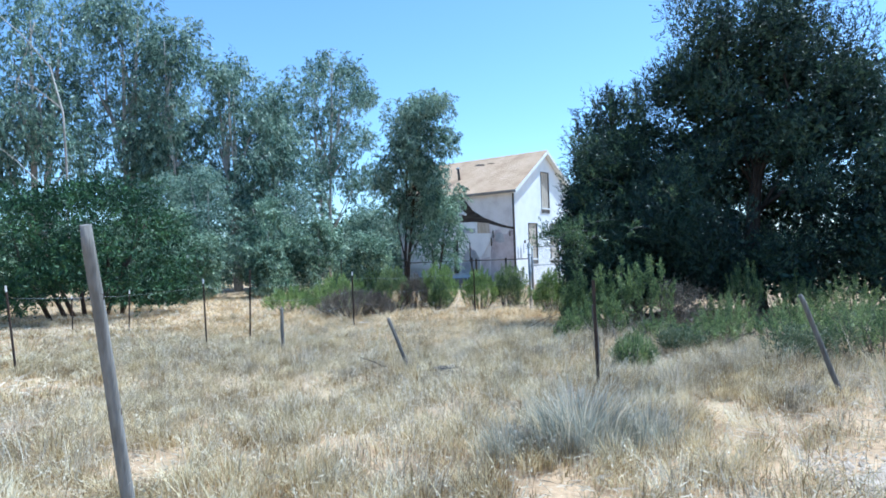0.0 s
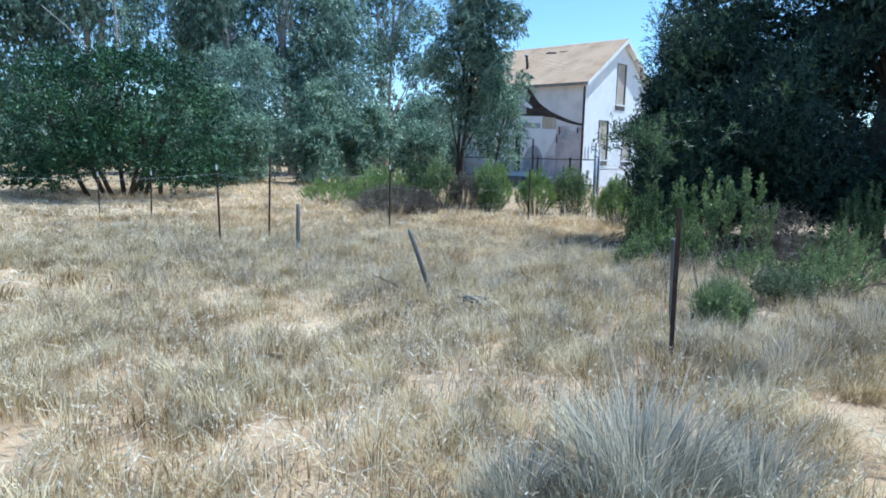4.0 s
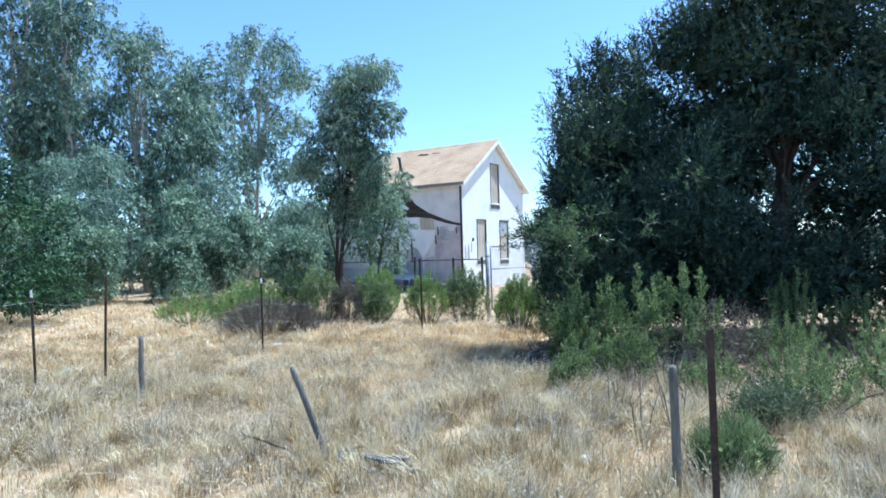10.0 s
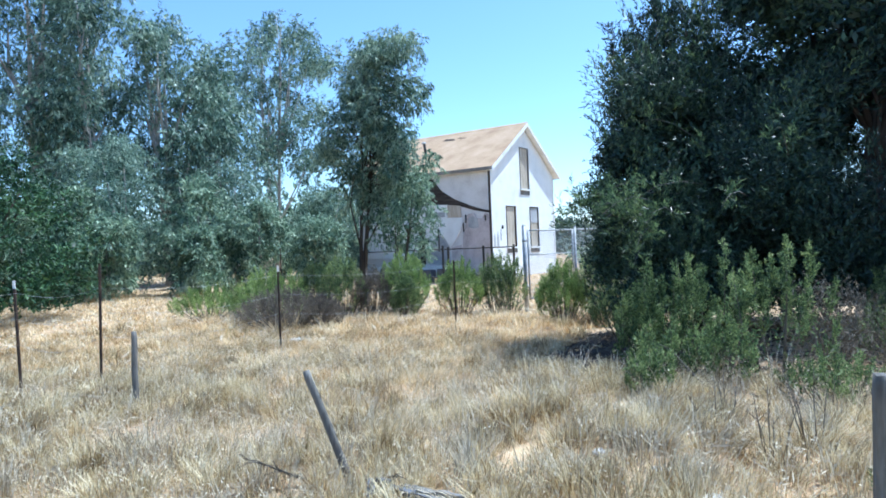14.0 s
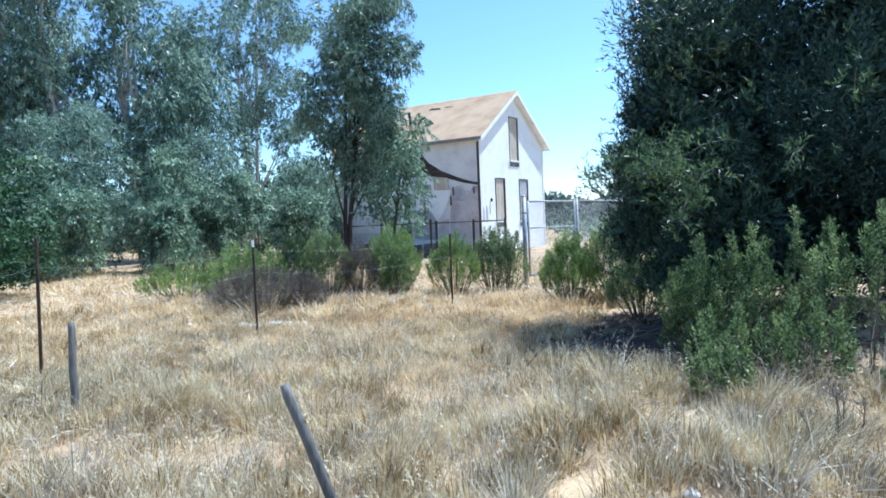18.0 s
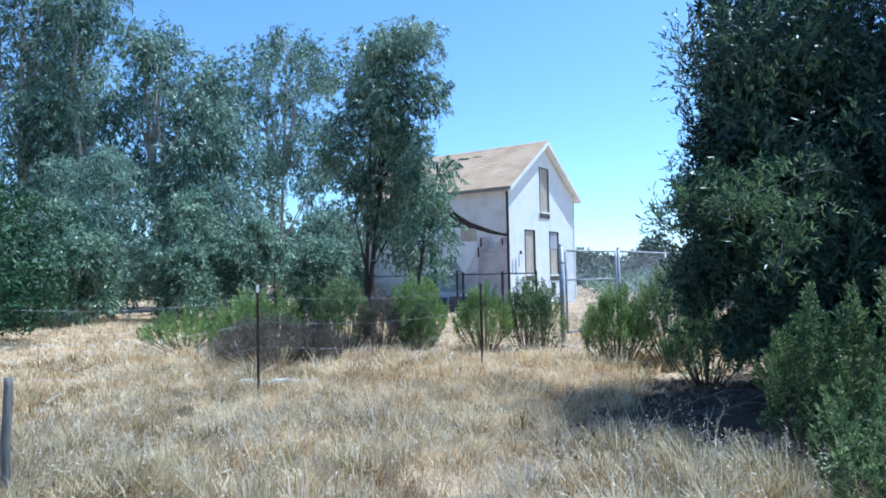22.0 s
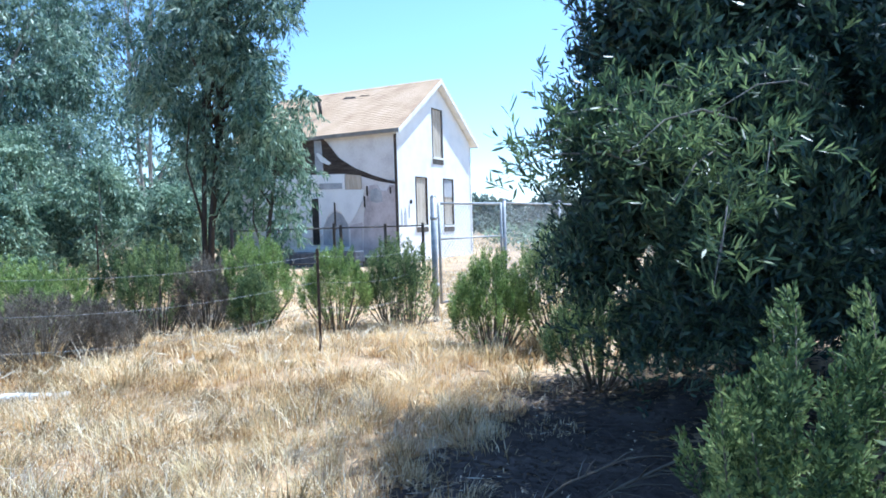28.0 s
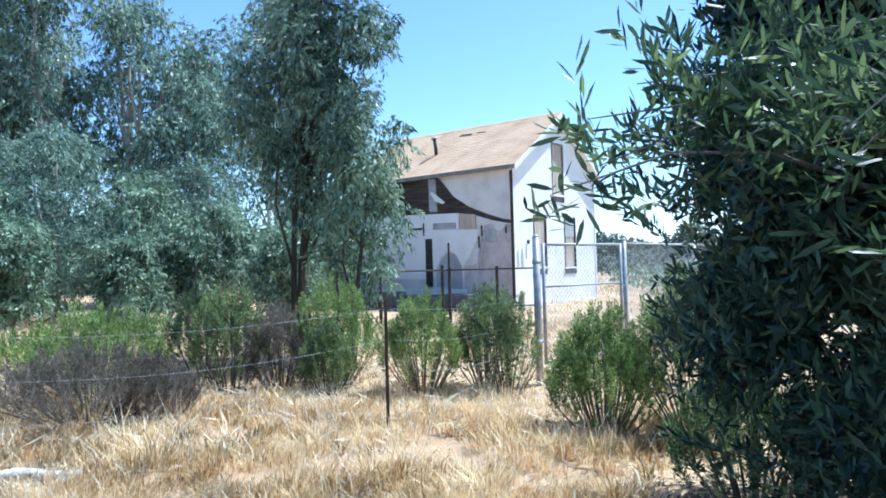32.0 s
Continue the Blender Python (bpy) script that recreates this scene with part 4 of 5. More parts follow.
    # boughs that hang out over the path, their leaves in the painted sunlit colour
    for tip, root, cnt in (((-3.15, -1.65, 1.12), (-2.8, -0.9, 1.5), 12), ((-3.3, -1.6, 1.5), (-2.8, -0.8, 1.75), 18), ((-3.15, -1.75, 1.25), (-2.8, -0.9, 1.6), 18), ((-3.0, -1.85, 1.6), (-2.6, -0.9, 1.75), 18), ((-3.45, -1.4, 1.68), (-2.9, -0.7, 1.8), 18), ((-4.05, -1.4, 1.66), (-3.2, -0.7, 1.7), 14), ((-3.95, -1.25, 1.74), (-3.1, -0.4, 1.85), 14), ((-3.9, -1.1, 1.84), (-2.6, -0.3, 1.75), 20), ((-3.65, -1.2, 1.78), (-2.4, -0.4, 2.0), 20), ((-3.75, -0.9, 1.85), (-2.6, -0.2, 2.0), 18), ((-3.5, -1.1, 1.76), (-2.6, -0.4, 1.7), 18), ((-2.2, -1.85, 1.75), (-1.7, -0.8, 1.9), 9), ((-3.5, -1.6, 1.72), (-2.9, -1.2, 1.9), 14), ((-3.1, -1.5, 1.9), (-2.2, -0.6, 2.1), 16), ((-1.55, -1.7, 2.6), (-1.2, -0.7, 2.4), 8), ((-2.95, -0.4, 3.0), (-2.2, 0.2, 2.85), 12), ((-3.85, -1.2, 1.95), (-2.9, -0.3, 1.9), 14), ((-3.68, -0.9, 2.02), (-2.8, -0.2, 1.95), 14), ((-3.97, -1.3, 1.85), (-3.0, -0.4, 1.8), 14), ((-3.45, -1.15, 2.05), (-2.6, -0.3, 2.05), 12)):
        a, b = np.array(root), np.array(tip)
        part("bough", tube(bmesh.new(), [tuple(a), tuple(a * 0.66 + b * 0.34 + [0, 0, 0.1]), tuple(a * 0.33 + b * 0.67 + [0, 0, 0.1]), tuple(b)], [0.008, 0.006, 0.004, 0.0015], 6), M_POST, t)
        cnt = max(5, round(cnt * 0.75))
        f = rng.uniform(0.2, 1, cnt * 2)[:, None]
        C = a + (b - a) * f + np.array([0, 0, 0.36]) * f * (1 - f) + rng.normal(size=(cnt * 2, 3)) * 0.08
        d = (b - a) * 0.35 + rng.normal(size=(cnt * 2, 3)) * 0.5 + np.array([0, -0.05, 0.3])
        rosettes("leaf_spray", C, d, 11, 0.15, 0.05, 0.09, 0.009, 0.015, t, rng, 0.5, M_SUNLEAF)
    return t


big_tree()


# ---- bushes ----
def bush(name, x, y, w, h, seed, mat, label, n=420, k=12, leaf=0.045, up=0.9, squash=1.0, group="field bushes", aspect=0.34, twig=0.22, splay=0.5, stems=8, lift=0.0, fill=120, mat2=None, brown=0.0):
    """Rounded shrub: stems and upright leafy sprigs."""
    rng, rp = np.random.default_rng(seed), random.Random(seed)
    t = thing(name, pose(x, y, height(x, y)), label, "bush", group)
    blobs = []
    for j in range(9):
        a = j * 2.4
        rad = w * 0.36 * math.sqrt((j + 0.2) / 9)
        s = w * 0.2 * rp.uniform(0.8, 1.25)
        zc = h * (0.42 + lift) * rp.uniform(0.8, 1.2)
        blobs.append((math.cos(a) * rad, math.sin(a) * rad * squash, zc, s, s * squash, h * 0.42 * rp.uniform(0.8, 1.1)))
    C, out = shell_points(blobs, n, rng, 0.55, 0.06, 0.1)
    d = out * 0.5 + rng.normal(size=C.shape) * 0.25 + np.array([0, 0, up])
    P, D = sprays(C, d, k, twig, splay, rng, leaf * 0.2)
    m = len(P)
    low = P[:, 2] + rng.normal(size=m) * 0.12 * h < brown * h
    L, W = leaf * rng.uniform(0.7, 1.4, m), leaf * aspect * rng.uniform(0.8, 1.3, m)
    leaves("foliage", P[~low], D[~low], L[~low], W[~low], mat, t, rng)
    if brown:
        leaves("dry_foliage", P[low], D[low], L[low], W[low] * 0.6, M_DRYBRUSH, t, rng)
    C = blob_in(shell_points(blobs, fill, rng, 0.2, 0.05)[0], blobs, 0.8, rng)
    m = len(C)
    leaves("inner_foliage", C, rng.normal(size=C.shape) + [0, 0, 0.6], leaf * rng.uniform(2, 4, m), leaf * rng.uniform(0.35, 0.7, m), mat2 or mat, t, rng)
    for j in range(stems):
        b = blobs[j % 9]
        q = Vector((b[0] * 0.2, b[1] * 0.2, -0.05))
        c = Vector((b[0] * 1.1, b[1] * 1.1, b[2] + b[5] * 0.5))
        part("stem", tube(bmesh.new(), [q, q.lerp(c, 0.5) + Vector((rp.uniform(-0.05, 0.05), rp.uniform(-0.05, 0.05), 0.05)), c], [0.013, 0.009, 0.003], 5), M_DRYBRUSH, t)
    return t


def plume_bush(name, x, y, w, h, seed, label, plumes=34, leaf=0.024, mat=M_SHRUB, group="pathside bushes", dry=0.3, per=34, side=7, spread=1.0, slim=0.42, tall=1.0, reach=1.0):
    """A shrub of upright leafy plumes on bare woody stems, with dry twigs low down."""
    rng, rp = np.random.default_rng(seed), random.Random(seed)
    t = thing(name, pose(x, y, height(x, y)), label, "bush", group)
    A, U, LN = [], [], []
    for k in range(plumes):
        f = math.sqrt((k + 0.5) / plumes)
        a = k * 2.4 + rp.uniform(-0.3, 0.3)
        r = w * 0.5 * f
        tip = Vector((math.cos(a) * r, math.sin(a) * r, h * (1.0 - 0.5 * f ** 2.2) * rp.uniform(0.78, 1.06)))
        foot = Vector((tip.x * 0.3, tip.y * 0.3, -0.05))
        knee = Vector((tip.x * 0.85, tip.y * 0.85, tip.z * 0.55))
        if k % 3 == 0:
            part("stem", tube(bmesh.new(), [foot, knee * 0.6 + foot * 0.4, knee, tip], [0.011, 0.009, 0.006, 0.002], 5), M_DRYBRUSH, t)
        body = min(tip.z * (1 - dry), rp.uniform(0.3, 0.5) * tall)
        up = (tip - knee).normalized()
        A.append(tip - up * body)
        U.append(up)
        LN.append(body)
        for q in range(side):
            g = (q + rp.uniform(0.1, 0.9)) / side
            b = rp.uniform(0, 6.283)
            A.append(tip - up * body * (1 - g * 0.85))
            U.append((up + Vector((math.cos(b), math.sin(b), 0)) * rp.uniform(0.5, 0.9) * spread).normalized())
            LN.append(body * (0.5 - 0.32 * g) * rp.uniform(0.8, 1.3) * reach)
    A, U, LN = np.array([tuple(v) for v in A]), np.array([tuple(v) for v in U]), np.array(LN)
    reps = np.maximum(8, (per * LN / 0.16)).astype(int)
    P0, D0, L0 = A.repeat(reps, 0), U.repeat(reps, 0), LN.repeat(reps)
    n = len(P0)
    f = rng.random(n) ** 0.8
    radial = unit(np.cross(D0, rng.normal(size=(n, 3))))
    P = P0 + D0 * (f * L0)[:, None] + radial * 0.008
    D = D0 * (0.35 + 0.7 * f)[:, None] + radial * (0.85 - 0.3 * f)[:, None] + [0, 0, 0.15]
    leaves("foliage", P, D, leaf * rng.uniform(0.7, 1.35, n), leaf * slim * rng.uniform(0.8, 1.3, n), mat, t, rng)
    m = int(900 * w * dry) + 40
    a, r = rng.uniform(0, 6.283, m), np.sqrt(rng.random(m)) * w * 0.42
    P = np.stack([np.cos(a) * r, np.sin(a) * r, rng.uniform(0.0, 0.38, m) * h], 1)
    D = np.stack([np.cos(a) * 0.5, np.sin(a) * 0.5, rng.uniform(0.1, 1.2, m)], 1) + rng.normal(size=(m, 3)) * 0.3
    tagged(leaves("dead_twig", P, D, rng.uniform(0.08, 0.24, m), rng.uniform(0.003, 0.006, m), M_DRYBRUSH, t, rng), "thin bare grey twigs", "", "", "stuff")
    C = np.stack([np.cos(a) * r * 0.9, np.sin(a) * r * 0.9, h * rng.uniform(0.12, 0.62, m)], 1)
    leaves("inner_foliage", C, rng.normal(size=C.shape) + [0, 0, 0.5], leaf * rng.uniform(1.5, 2.6, m), leaf * rng.uniform(0.6, 1.0, m), mat, t, rng)
    return t


# the row along the wire fence
for name, x, y, w, h, seed, mt, label, plumes, dry in (
    ("broom_bush", -8.0, 18.2, 2.21, 0.94, 60, M_DRYBRUSH, "wide grey-brown dry broom bush at the fence", 136, 0.05),
    ("broom_bush", -7.3, 18.5, 1.05, 0.77, 53, M_DRYBRUSH, "small grey-brown dry broom bush at the fence", 68, 0.05),
    ("broom_bush", -8.9, 19.3, 1.99, 1.32, 61, M_LIME, "low wide yellow-green broom bush", 102, 0.25),
    ("broom_bush", -11.4, 20.6, 1.99, 0.94, 59, M_LIME, "low yellow-green broom bush in the field", 85, 0.2),
    ("coyote_bush", -7.55, 20.3, 1.26, 1.54, 58, M_SHRUB, "dark green upright bush at the fence", 74, 0.15),
    ("coyote_bush", -8.4, 20.9, 1.26, 1.43, 57, M_SHRUB, "dark green bush behind the broom", 68, 0.15),
    ("dry_bush", -6.85, 20.45, 1.16, 1.26, 68, M_DRYBRUSH, "half-dead brown bush with bare twigs", 95, 0.1),
    ("coyote_bush", -6.2, 20.9, 1.42, 1.59, 62, M_LIME, "rounded bright green bush by the fence", 95, 0.35),
    ("coyote_bush", -5.9, 20.05, 0.79, 1.04, 63, M_SHRUB, "small dense green bush at the grass edge", 68, 0.1),
    ("coyote_bush", -4.75, 20.6, 1.26, 1.38, 64, M_LIME, "rounded yellow-green bush behind a steel post", 95, 0.25),
    ("coyote_bush", -4.0, 21.2, 1.05, 1.43, 56, M_SHRUB, "dark green bush at the end of the wire fence", 74, 0.2),
    ("coyote_bush", -3.6, 20.6, 0.95, 1.54, 65, M_SHRUB, "upright green bush with bare stems beside the gate", 44, 0.5),
    ("coyote_bush", -2.25, 18.8, 1.24, 1.28, 66, M_LIME, "rounded fresh green bush by the chain-link gate", 104, 0.25),
    ("coyote_bush", -1.4, 18.8, 1.37, 1.65, 67, M_SHRUB, "green bush beneath the large tree", 85, 0.25),
    ("coyote_bush", -1.2, 16.8, 1.16, 1.04, 69, M_SHRUB, "low dark green bush at the edge of the tree", 68, 0.3),
    ("coyote_bush", -0.2, 17.4, 1.37, 0.99, 55, M_SHRUB, "low dark green bush in the shade of the tree", 68, 0.2),
    ("coyote_bush", 0.8, 17.9, 1.47, 0.99, 54, M_SHRUB, "low dark green bush in the shade of the tree", 68, 0.2)):
    brown = mt == M_DRYBRUSH
    plume_bush(name, x, y, w, h, seed, label, plumes, 0.036, mt, "field bushes", dry, 40 if brown else 34, 6, 0.6, 0.15 if brown else 0.26)

PATHSIDE = "upright leafy green coyote bush along the path"
for k, (x, y, w, h) in enumerate([(-0.85, 12.75, 1.15, 1.22), (-0.35, 12.65, 1.2, 1.52), (0.15, 12.25, 1.2, 1.5), (-0.95, 12.05, 0.8, 0.72), (-1.12, 11.45, 0.6, 0.5), (-0.45, 11.75, 0.8, 0.78), (-1.12, 12.6, 0.55, 1.12)]):
    plume_bush("coyote_bush", x, y, w, h, 70 + k, PATHSIDE, 19 if h > 1 else 13, 0.027, per=52, dry=0.2, side=10, spread=1.0, slim=0.42, tall=1.15, reach=0.72)
for k, (x, y, w, h) in enumerate([(1.3, 11.3, 1.3, 0.6), (2.3, 11.6, 1.5, 0.62), (3.3, 11.5, 1.6, 0.65), (1.5, 12.9, 1.2, 0.75), (2.9, 12.8, 1.6, 0.75), (4.6, 10.6, 1.8, 0.9), (5.9, 11.5, 2.1, 1.1), (4.8, 9.4, 1.9, 1.25), (2.8, 9.2, 1.4, 0.85), (0.3, 11.2, 0.9, 0.5), (2.0, 14.1, 0.9, 1.25), (2.9, 14.4, 0.9, 1.0), (3.7, 13.8, 1.3, 1.0), (4.9, 13.8, 1.6, 1.1), (6.4, 13.6, 1.8, 1.2), (8.2, 13.4, 2.2, 1.3), (1.0, 10.4, 1.0, 0.5), (2.1, 10.5, 1.3, 0.55)]):
    plume_bush("coyote_bush", x, y, w, h, 170 + k, "scrubby coyote bush with dry grey lower stems", 32, 0.023, dry=0.4, per=46, side=9, spread=0.8, slim=0.34, reach=0.6)
for k, (x, y, w, h) in enumerate([(3.1, 10.1, 1.6, 0.6), (2.0, 9.2, 1.1, 0.4), (3.6, 8.4, 1.3, 0.5), (0.55, 9.9, 0.7, 0.3)]):
    bush("low_bush", x, y, w, h, 82 + k, M_WEED, "low grey-green scrub plant in dry grass", 220, 11, 0.045, 1.2, group="low scrub", twig=0.16, fill=60)
plume_bush("coyote_bush", -0.05, 8.55, 0.6, 0.48, 90, "small low spiky green bush beside the wooden post", 110, 0.055, M_SHRUB, "field bushes", 0.1, 22, 2, 0.35, 0.075)
for k, (x, y, w, h) in enumerate([(0.7, 12.5, 1.1, 0.95)]):
    bush("dry_bush", x, y, w, h, 190 + k, M_DRYBRUSH, "leafless grey-brown dry bush among green scrub", 420, 12, 0.05, 1.2, aspect=0.13, fill=120, group="dry bushes")


def bare_shrub(x, y, h, seed):
    """A few dark leafless upright stems with short side twigs."""
    rp = random.Random(seed)
    t = thing("bare_shrub", pose(x, y, height(x, y)), "thin grey leafless upright stems in dry grass", "shrub", "bare shrubs")
    for k in range(5):
        tip = Vector((rp.uniform(-0.22, 0.22), rp.uniform(-0.15, 0.15), h * rp.uniform(0.6, 1.1)))
        foot = Vector((tip.x * 0.3, tip.y * 0.3, -0.04))
        knee = foot.lerp(tip, 0.5) + Vector((rp.uniform(-0.03, 0.03), rp.uniform(-0.03, 0.03), 0.02))
        part("stem", tube(bmesh.new(), [foot, knee, tip], [0.005, 0.004, 0.0015], 5), M_DRYBRUSH, t)
        for q in range(3):
            p = knee.lerp(tip, rp.uniform(0, 0.8))
            e = p + Vector((rp.uniform(-0.09, 0.09), rp.uniform(-0.09, 0.09), rp.uniform(0.05, 0.12)))
            part("twig", tube(bmesh.new(), [p, e], [0.0025, 0.001], 4), M_DRYBRUSH, t)
    return t


for k, (x, y, h) in enumerate([(-0.55, 9.6, 0.5), (-0.2, 9.9, 0.55), (0.15, 9.5, 0.5), (-0.75, 10.3, 0.4), (0.5, 10.2, 0.45)]):
    bare_shrub(x, y, h, 60 + k)

bush("coyote_bush", -12.5, 24.5, 2.0, 0.7, 91, M_SHRUB, "low green bush at the far field edge", 300, 12, 0.06)


# ---- grass ----
def blades(b, H, lean, a, width, z0=-0.03):
    """Bent tapering blades at b with height H, leaning by lean towards the angle a."""
    n = len(b)
    dx, dy = np.cos(a), np.sin(a)
    sx, sy = -dy * width * 0.5, dx * width * 0.5
    V = np.zeros((n, 4, 3))
    V[:, 0] = np.stack([b[:, 0], b[:, 1], np.full(n, z0)], 1)
    mx, my = b[:, 0] + dx * lean * 0.3, b[:, 1] + dy * lean * 0.3
    V[:, 1] = np.stack([mx + sx, my + sy, H * 0.5], 1)
    V[:, 2] = np.stack([b[:, 0] + dx * lean, b[:, 1] + dy * lean, H * 0.95], 1)
    V[:, 3] = np.stack([mx - sx, my - sy, H * 0.5], 1)
    return V.reshape(-1, 3), np.arange(4 * n).reshape(n, 4)


SANDY = HOLLOWS + [(-1.3, 8.3, 0.25), (-4.6, 8.2, 0.3), (-5.6, 9.9, 0.25), (-4.2, 6.8, 0.25), (-3.6, 7.6, 0.2), (-8.5, 14.0, 0.6), (-10.5, 16.0, 0.8), (-4.9, 16.8, 0.4), (-3.6, 17.5, 0.4), (1.7, 5.0, 0.7), (0.9, 4.7, 0.35), (2.6, 3.6, 1.5), (0.7, 6.6, 0.5), (-2.75, 9.0, 0.22)]
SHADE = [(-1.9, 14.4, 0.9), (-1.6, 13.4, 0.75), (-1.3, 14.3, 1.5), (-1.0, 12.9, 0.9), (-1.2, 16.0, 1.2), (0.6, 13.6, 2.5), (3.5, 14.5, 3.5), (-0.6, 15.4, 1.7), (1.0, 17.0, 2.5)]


def ground_under(c):
    return np.array([height(x, y) for x, y in c])


def thin(x, y, rng):
    ok = np.ones(len(x), bool)
    for k, (sx, sy, r) in enumerate(SANDY + SHADE):
        d = np.hypot(x - sx, y - sy) / r
        ok &= rng.random(len(x)) < (np.clip(d * 2.4 - 1.5, 0.01, 1) if k < len(HOLLOWS) else np.clip(d * 1.3 - 0.45, 0.02, 1))
    return ok


def grass(name, area, tufts, per, hmin, hmax, width, seed, mat, label, spread=0.05, leanmax=1.1, patch=0.0):
    """Tufts of bent blades; patch: gathers the tufts into drifts."""
    x0, x1, y0, y1 = area
    rng = np.random.default_rng(seed)
    c = np.stack([rng.uniform(x0, x1, tufts), rng.uniform(y0, y1, tufts)], 1)
    c += rng.normal(size=c.shape) * (0.7 if x1 - x0 > 5 else 0.2)
    if patch:
        keep = np.array([noise.noise((x * patch, y * patch, seed)) > -0.02 for x, y in c])
        c = c[keep]
    c = c[thin(c[:, 0], c[:, 1], rng)]
    hs = (rng.uniform(0.5, 1.05, len(c)) * np.array([max(0.45, 1 + 1.1 * noise.noise((x * 1.5, y * 1.5, 7.0))) for x, y in c])).repeat(per)
    b = c.repeat(per, 0) + rng.normal(size=(len(c) * per, 2)) * spread
    n = len(b)
    H = rng.uniform(hmin, hmax, n) * hs
    out = np.arctan2(b[:, 1] - c.repeat(per, 0)[:, 1], b[:, 0] - c.repeat(per, 0)[:, 0])
    a = out + rng.normal(size=n) * 0.7
    V, F = blades(b, H, rng.uniform(0.1, leanmax, n) * H, a, width * rng.uniform(0.6, 1.3, n))
    V[:, 2] += ground_under(c).repeat(per * 4)
    return tagged(raw(name, V, F, mat), label, "grass", "", "stuff")


def litter(name, area, count, lmin, lmax, width, seed, mat, label):
    """Dead stalks lying over one another."""
    x0, x1, y0, y1 = area
    rng = np.random.default_rng(seed)
    P = np.stack([rng.uniform(x0, x1, count), rng.uniform(y0, y1, count), rng.uniform(0.0, 0.1, count)], 1)
    P = P[thin(P[:, 0], P[:, 1], rng)]
    P[:, 2] += ground_under(P[:, :2])
    m = len(P)
    a = rng.uniform(0, 6.283, m)
    D = np.stack([np.cos(a), np.sin(a), rng.uniform(-0.1, 0.5, m)], 1)
    ob = leaves(name, P, D, rng.uniform(lmin, lmax, m), width * rng.uniform(0.7, 1.3, m), mat, None, rng, 0.05)
    return tagged(ob, label, "grass", "", "stuff")


NEAR, MID, LEFT, FAR, WIDE = (-7, 3.5, 0.3, 9), (-12, 2.5, 9, 17.5), (-27, -7, 1, 17.5), (-30, 1, 17.5, 31), (-60, 40, 31, 75)
STRAW = "pale straw-coloured dry grass"
BACK, RIGHT, MIDB = (-27, 3.5, -9, 0.3), (3.5, 16, -9, 30), (-12, 2.5, 13, 17.5)
MID = (-12, 2.5, 9, 13.2)
grass("golden_grass", (-8.5, -1.4, 11.2, 16.4), 1800, 15, 0.08, 0.2, 0.007, 119, M_GOLD, "golden dry grass near the fence", 0.06, 1.3, 1.2)
grass("dry_grass", (-9, -1, 12.8, 15.4), 900, 18, 0.09, 0.25, 0.007, 125, M_STRAW, STRAW, 0.045, 1.5, 0.9)
grass("dry_grass", NEAR, 7000, 15, 0.05, 0.15, 0.006, 100, M_STRAW, STRAW, 0.045, 1.6, 1.3)
grass("dry_grass", NEAR, 2600, 22, 0.07, 0.18, 0.006, 105, M_STRAW, STRAW, 0.04, 1.5, 1.1)
grass("dry_grass", MID, 5200, 15, 0.05, 0.15, 0.007, 101, M_STRAW, STRAW, 0.045, 1.6, 1.3)
grass("dry_grass", MID, 1700, 22, 0.07, 0.18, 0.007, 106, M_STRAW, STRAW, 0.045, 1.5, 1.0)
grass("golden_grass", MIDB, 5200, 16, 0.05, 0.14, 0.0065, 109, M_GOLD, "golden dry grass near the fence", 0.05, 1.4, 1.2)
grass("dry_grass", LEFT, 3900, 11, 0.06, 0.17, 0.014, 102, M_STRAW, STRAW, 0.08)
grass("golden_grass", FAR, 4600, 11, 0.08, 0.26, 0.016, 103, M_GOLD, "golden dry grass near the fence", 0.09)
grass("dry_grass", WIDE, 2500, 8, 0.15, 0.35, 0.045, 104, M_STRAW, STRAW, 0.3)
grass("dry_grass", BACK, 1500, 6, 0.08, 0.25, 0.025, 107, M_STRAW, STRAW, 0.12)
grass("dry_grass", RIGHT, 2000, 6, 0.08, 0.25, 0.025, 108, M_STRAW, STRAW, 0.12)
grass("olive_grass", NEAR, 1300, 26, 0.08, 0.24, 0.006, 110, M_OLIVE, "olive-brown drying grass tufts", 0.045, 1.3, 0.8)
grass("olive_grass", MID, 700, 26, 0.08, 0.25, 0.0065, 111, M_OLIVE, "olive-brown drying grass tufts", 0.05, 1.3, 0.8)
grass("olive_grass", MIDB, 700, 20, 0.08, 0.24, 0.008, 117, M_OLIVE, "olive-brown drying grass tufts", 0.05, 1.3, 0.8)
grass("olive_grass", LEFT, 700, 14, 0.1, 0.22, 0.014, 112, M_OLIVE, "olive-brown drying grass tufts", 0.09, 0.9, 0.4)
grass("grey_grass", NEAR, 1100, 26, 0.1, 0.25, 0.0055, 113, M_GREYGRASS, "grey bleached grass tufts", 0.05, 1.3, 0.6)
grass("grey_grass", (-7.5, 0, 8.5, 14.2), 500, 30, 0.1, 0.28, 0.006, 124, M_GREYGRASS, "grey bleached grass tufts", 0.05, 1.0, 1.6)
grass("grey_grass", MID, 700, 26, 0.1, 0.26, 0.006, 114, M_GREYGRASS, "grey bleached grass tufts", 0.055, 1.3, 0.6)
grass("seed_grass", NEAR, 800, 6, 0.22, 0.42, 0.0036, 115, M_PALE, "tall bleached oat stalks", 0.09, 0.9)
grass("seed_grass", MID, 900, 6, 0.22, 0.42, 0.0045, 116, M_PALE, "tall bleached oat stalks", 0.1, 0.9)
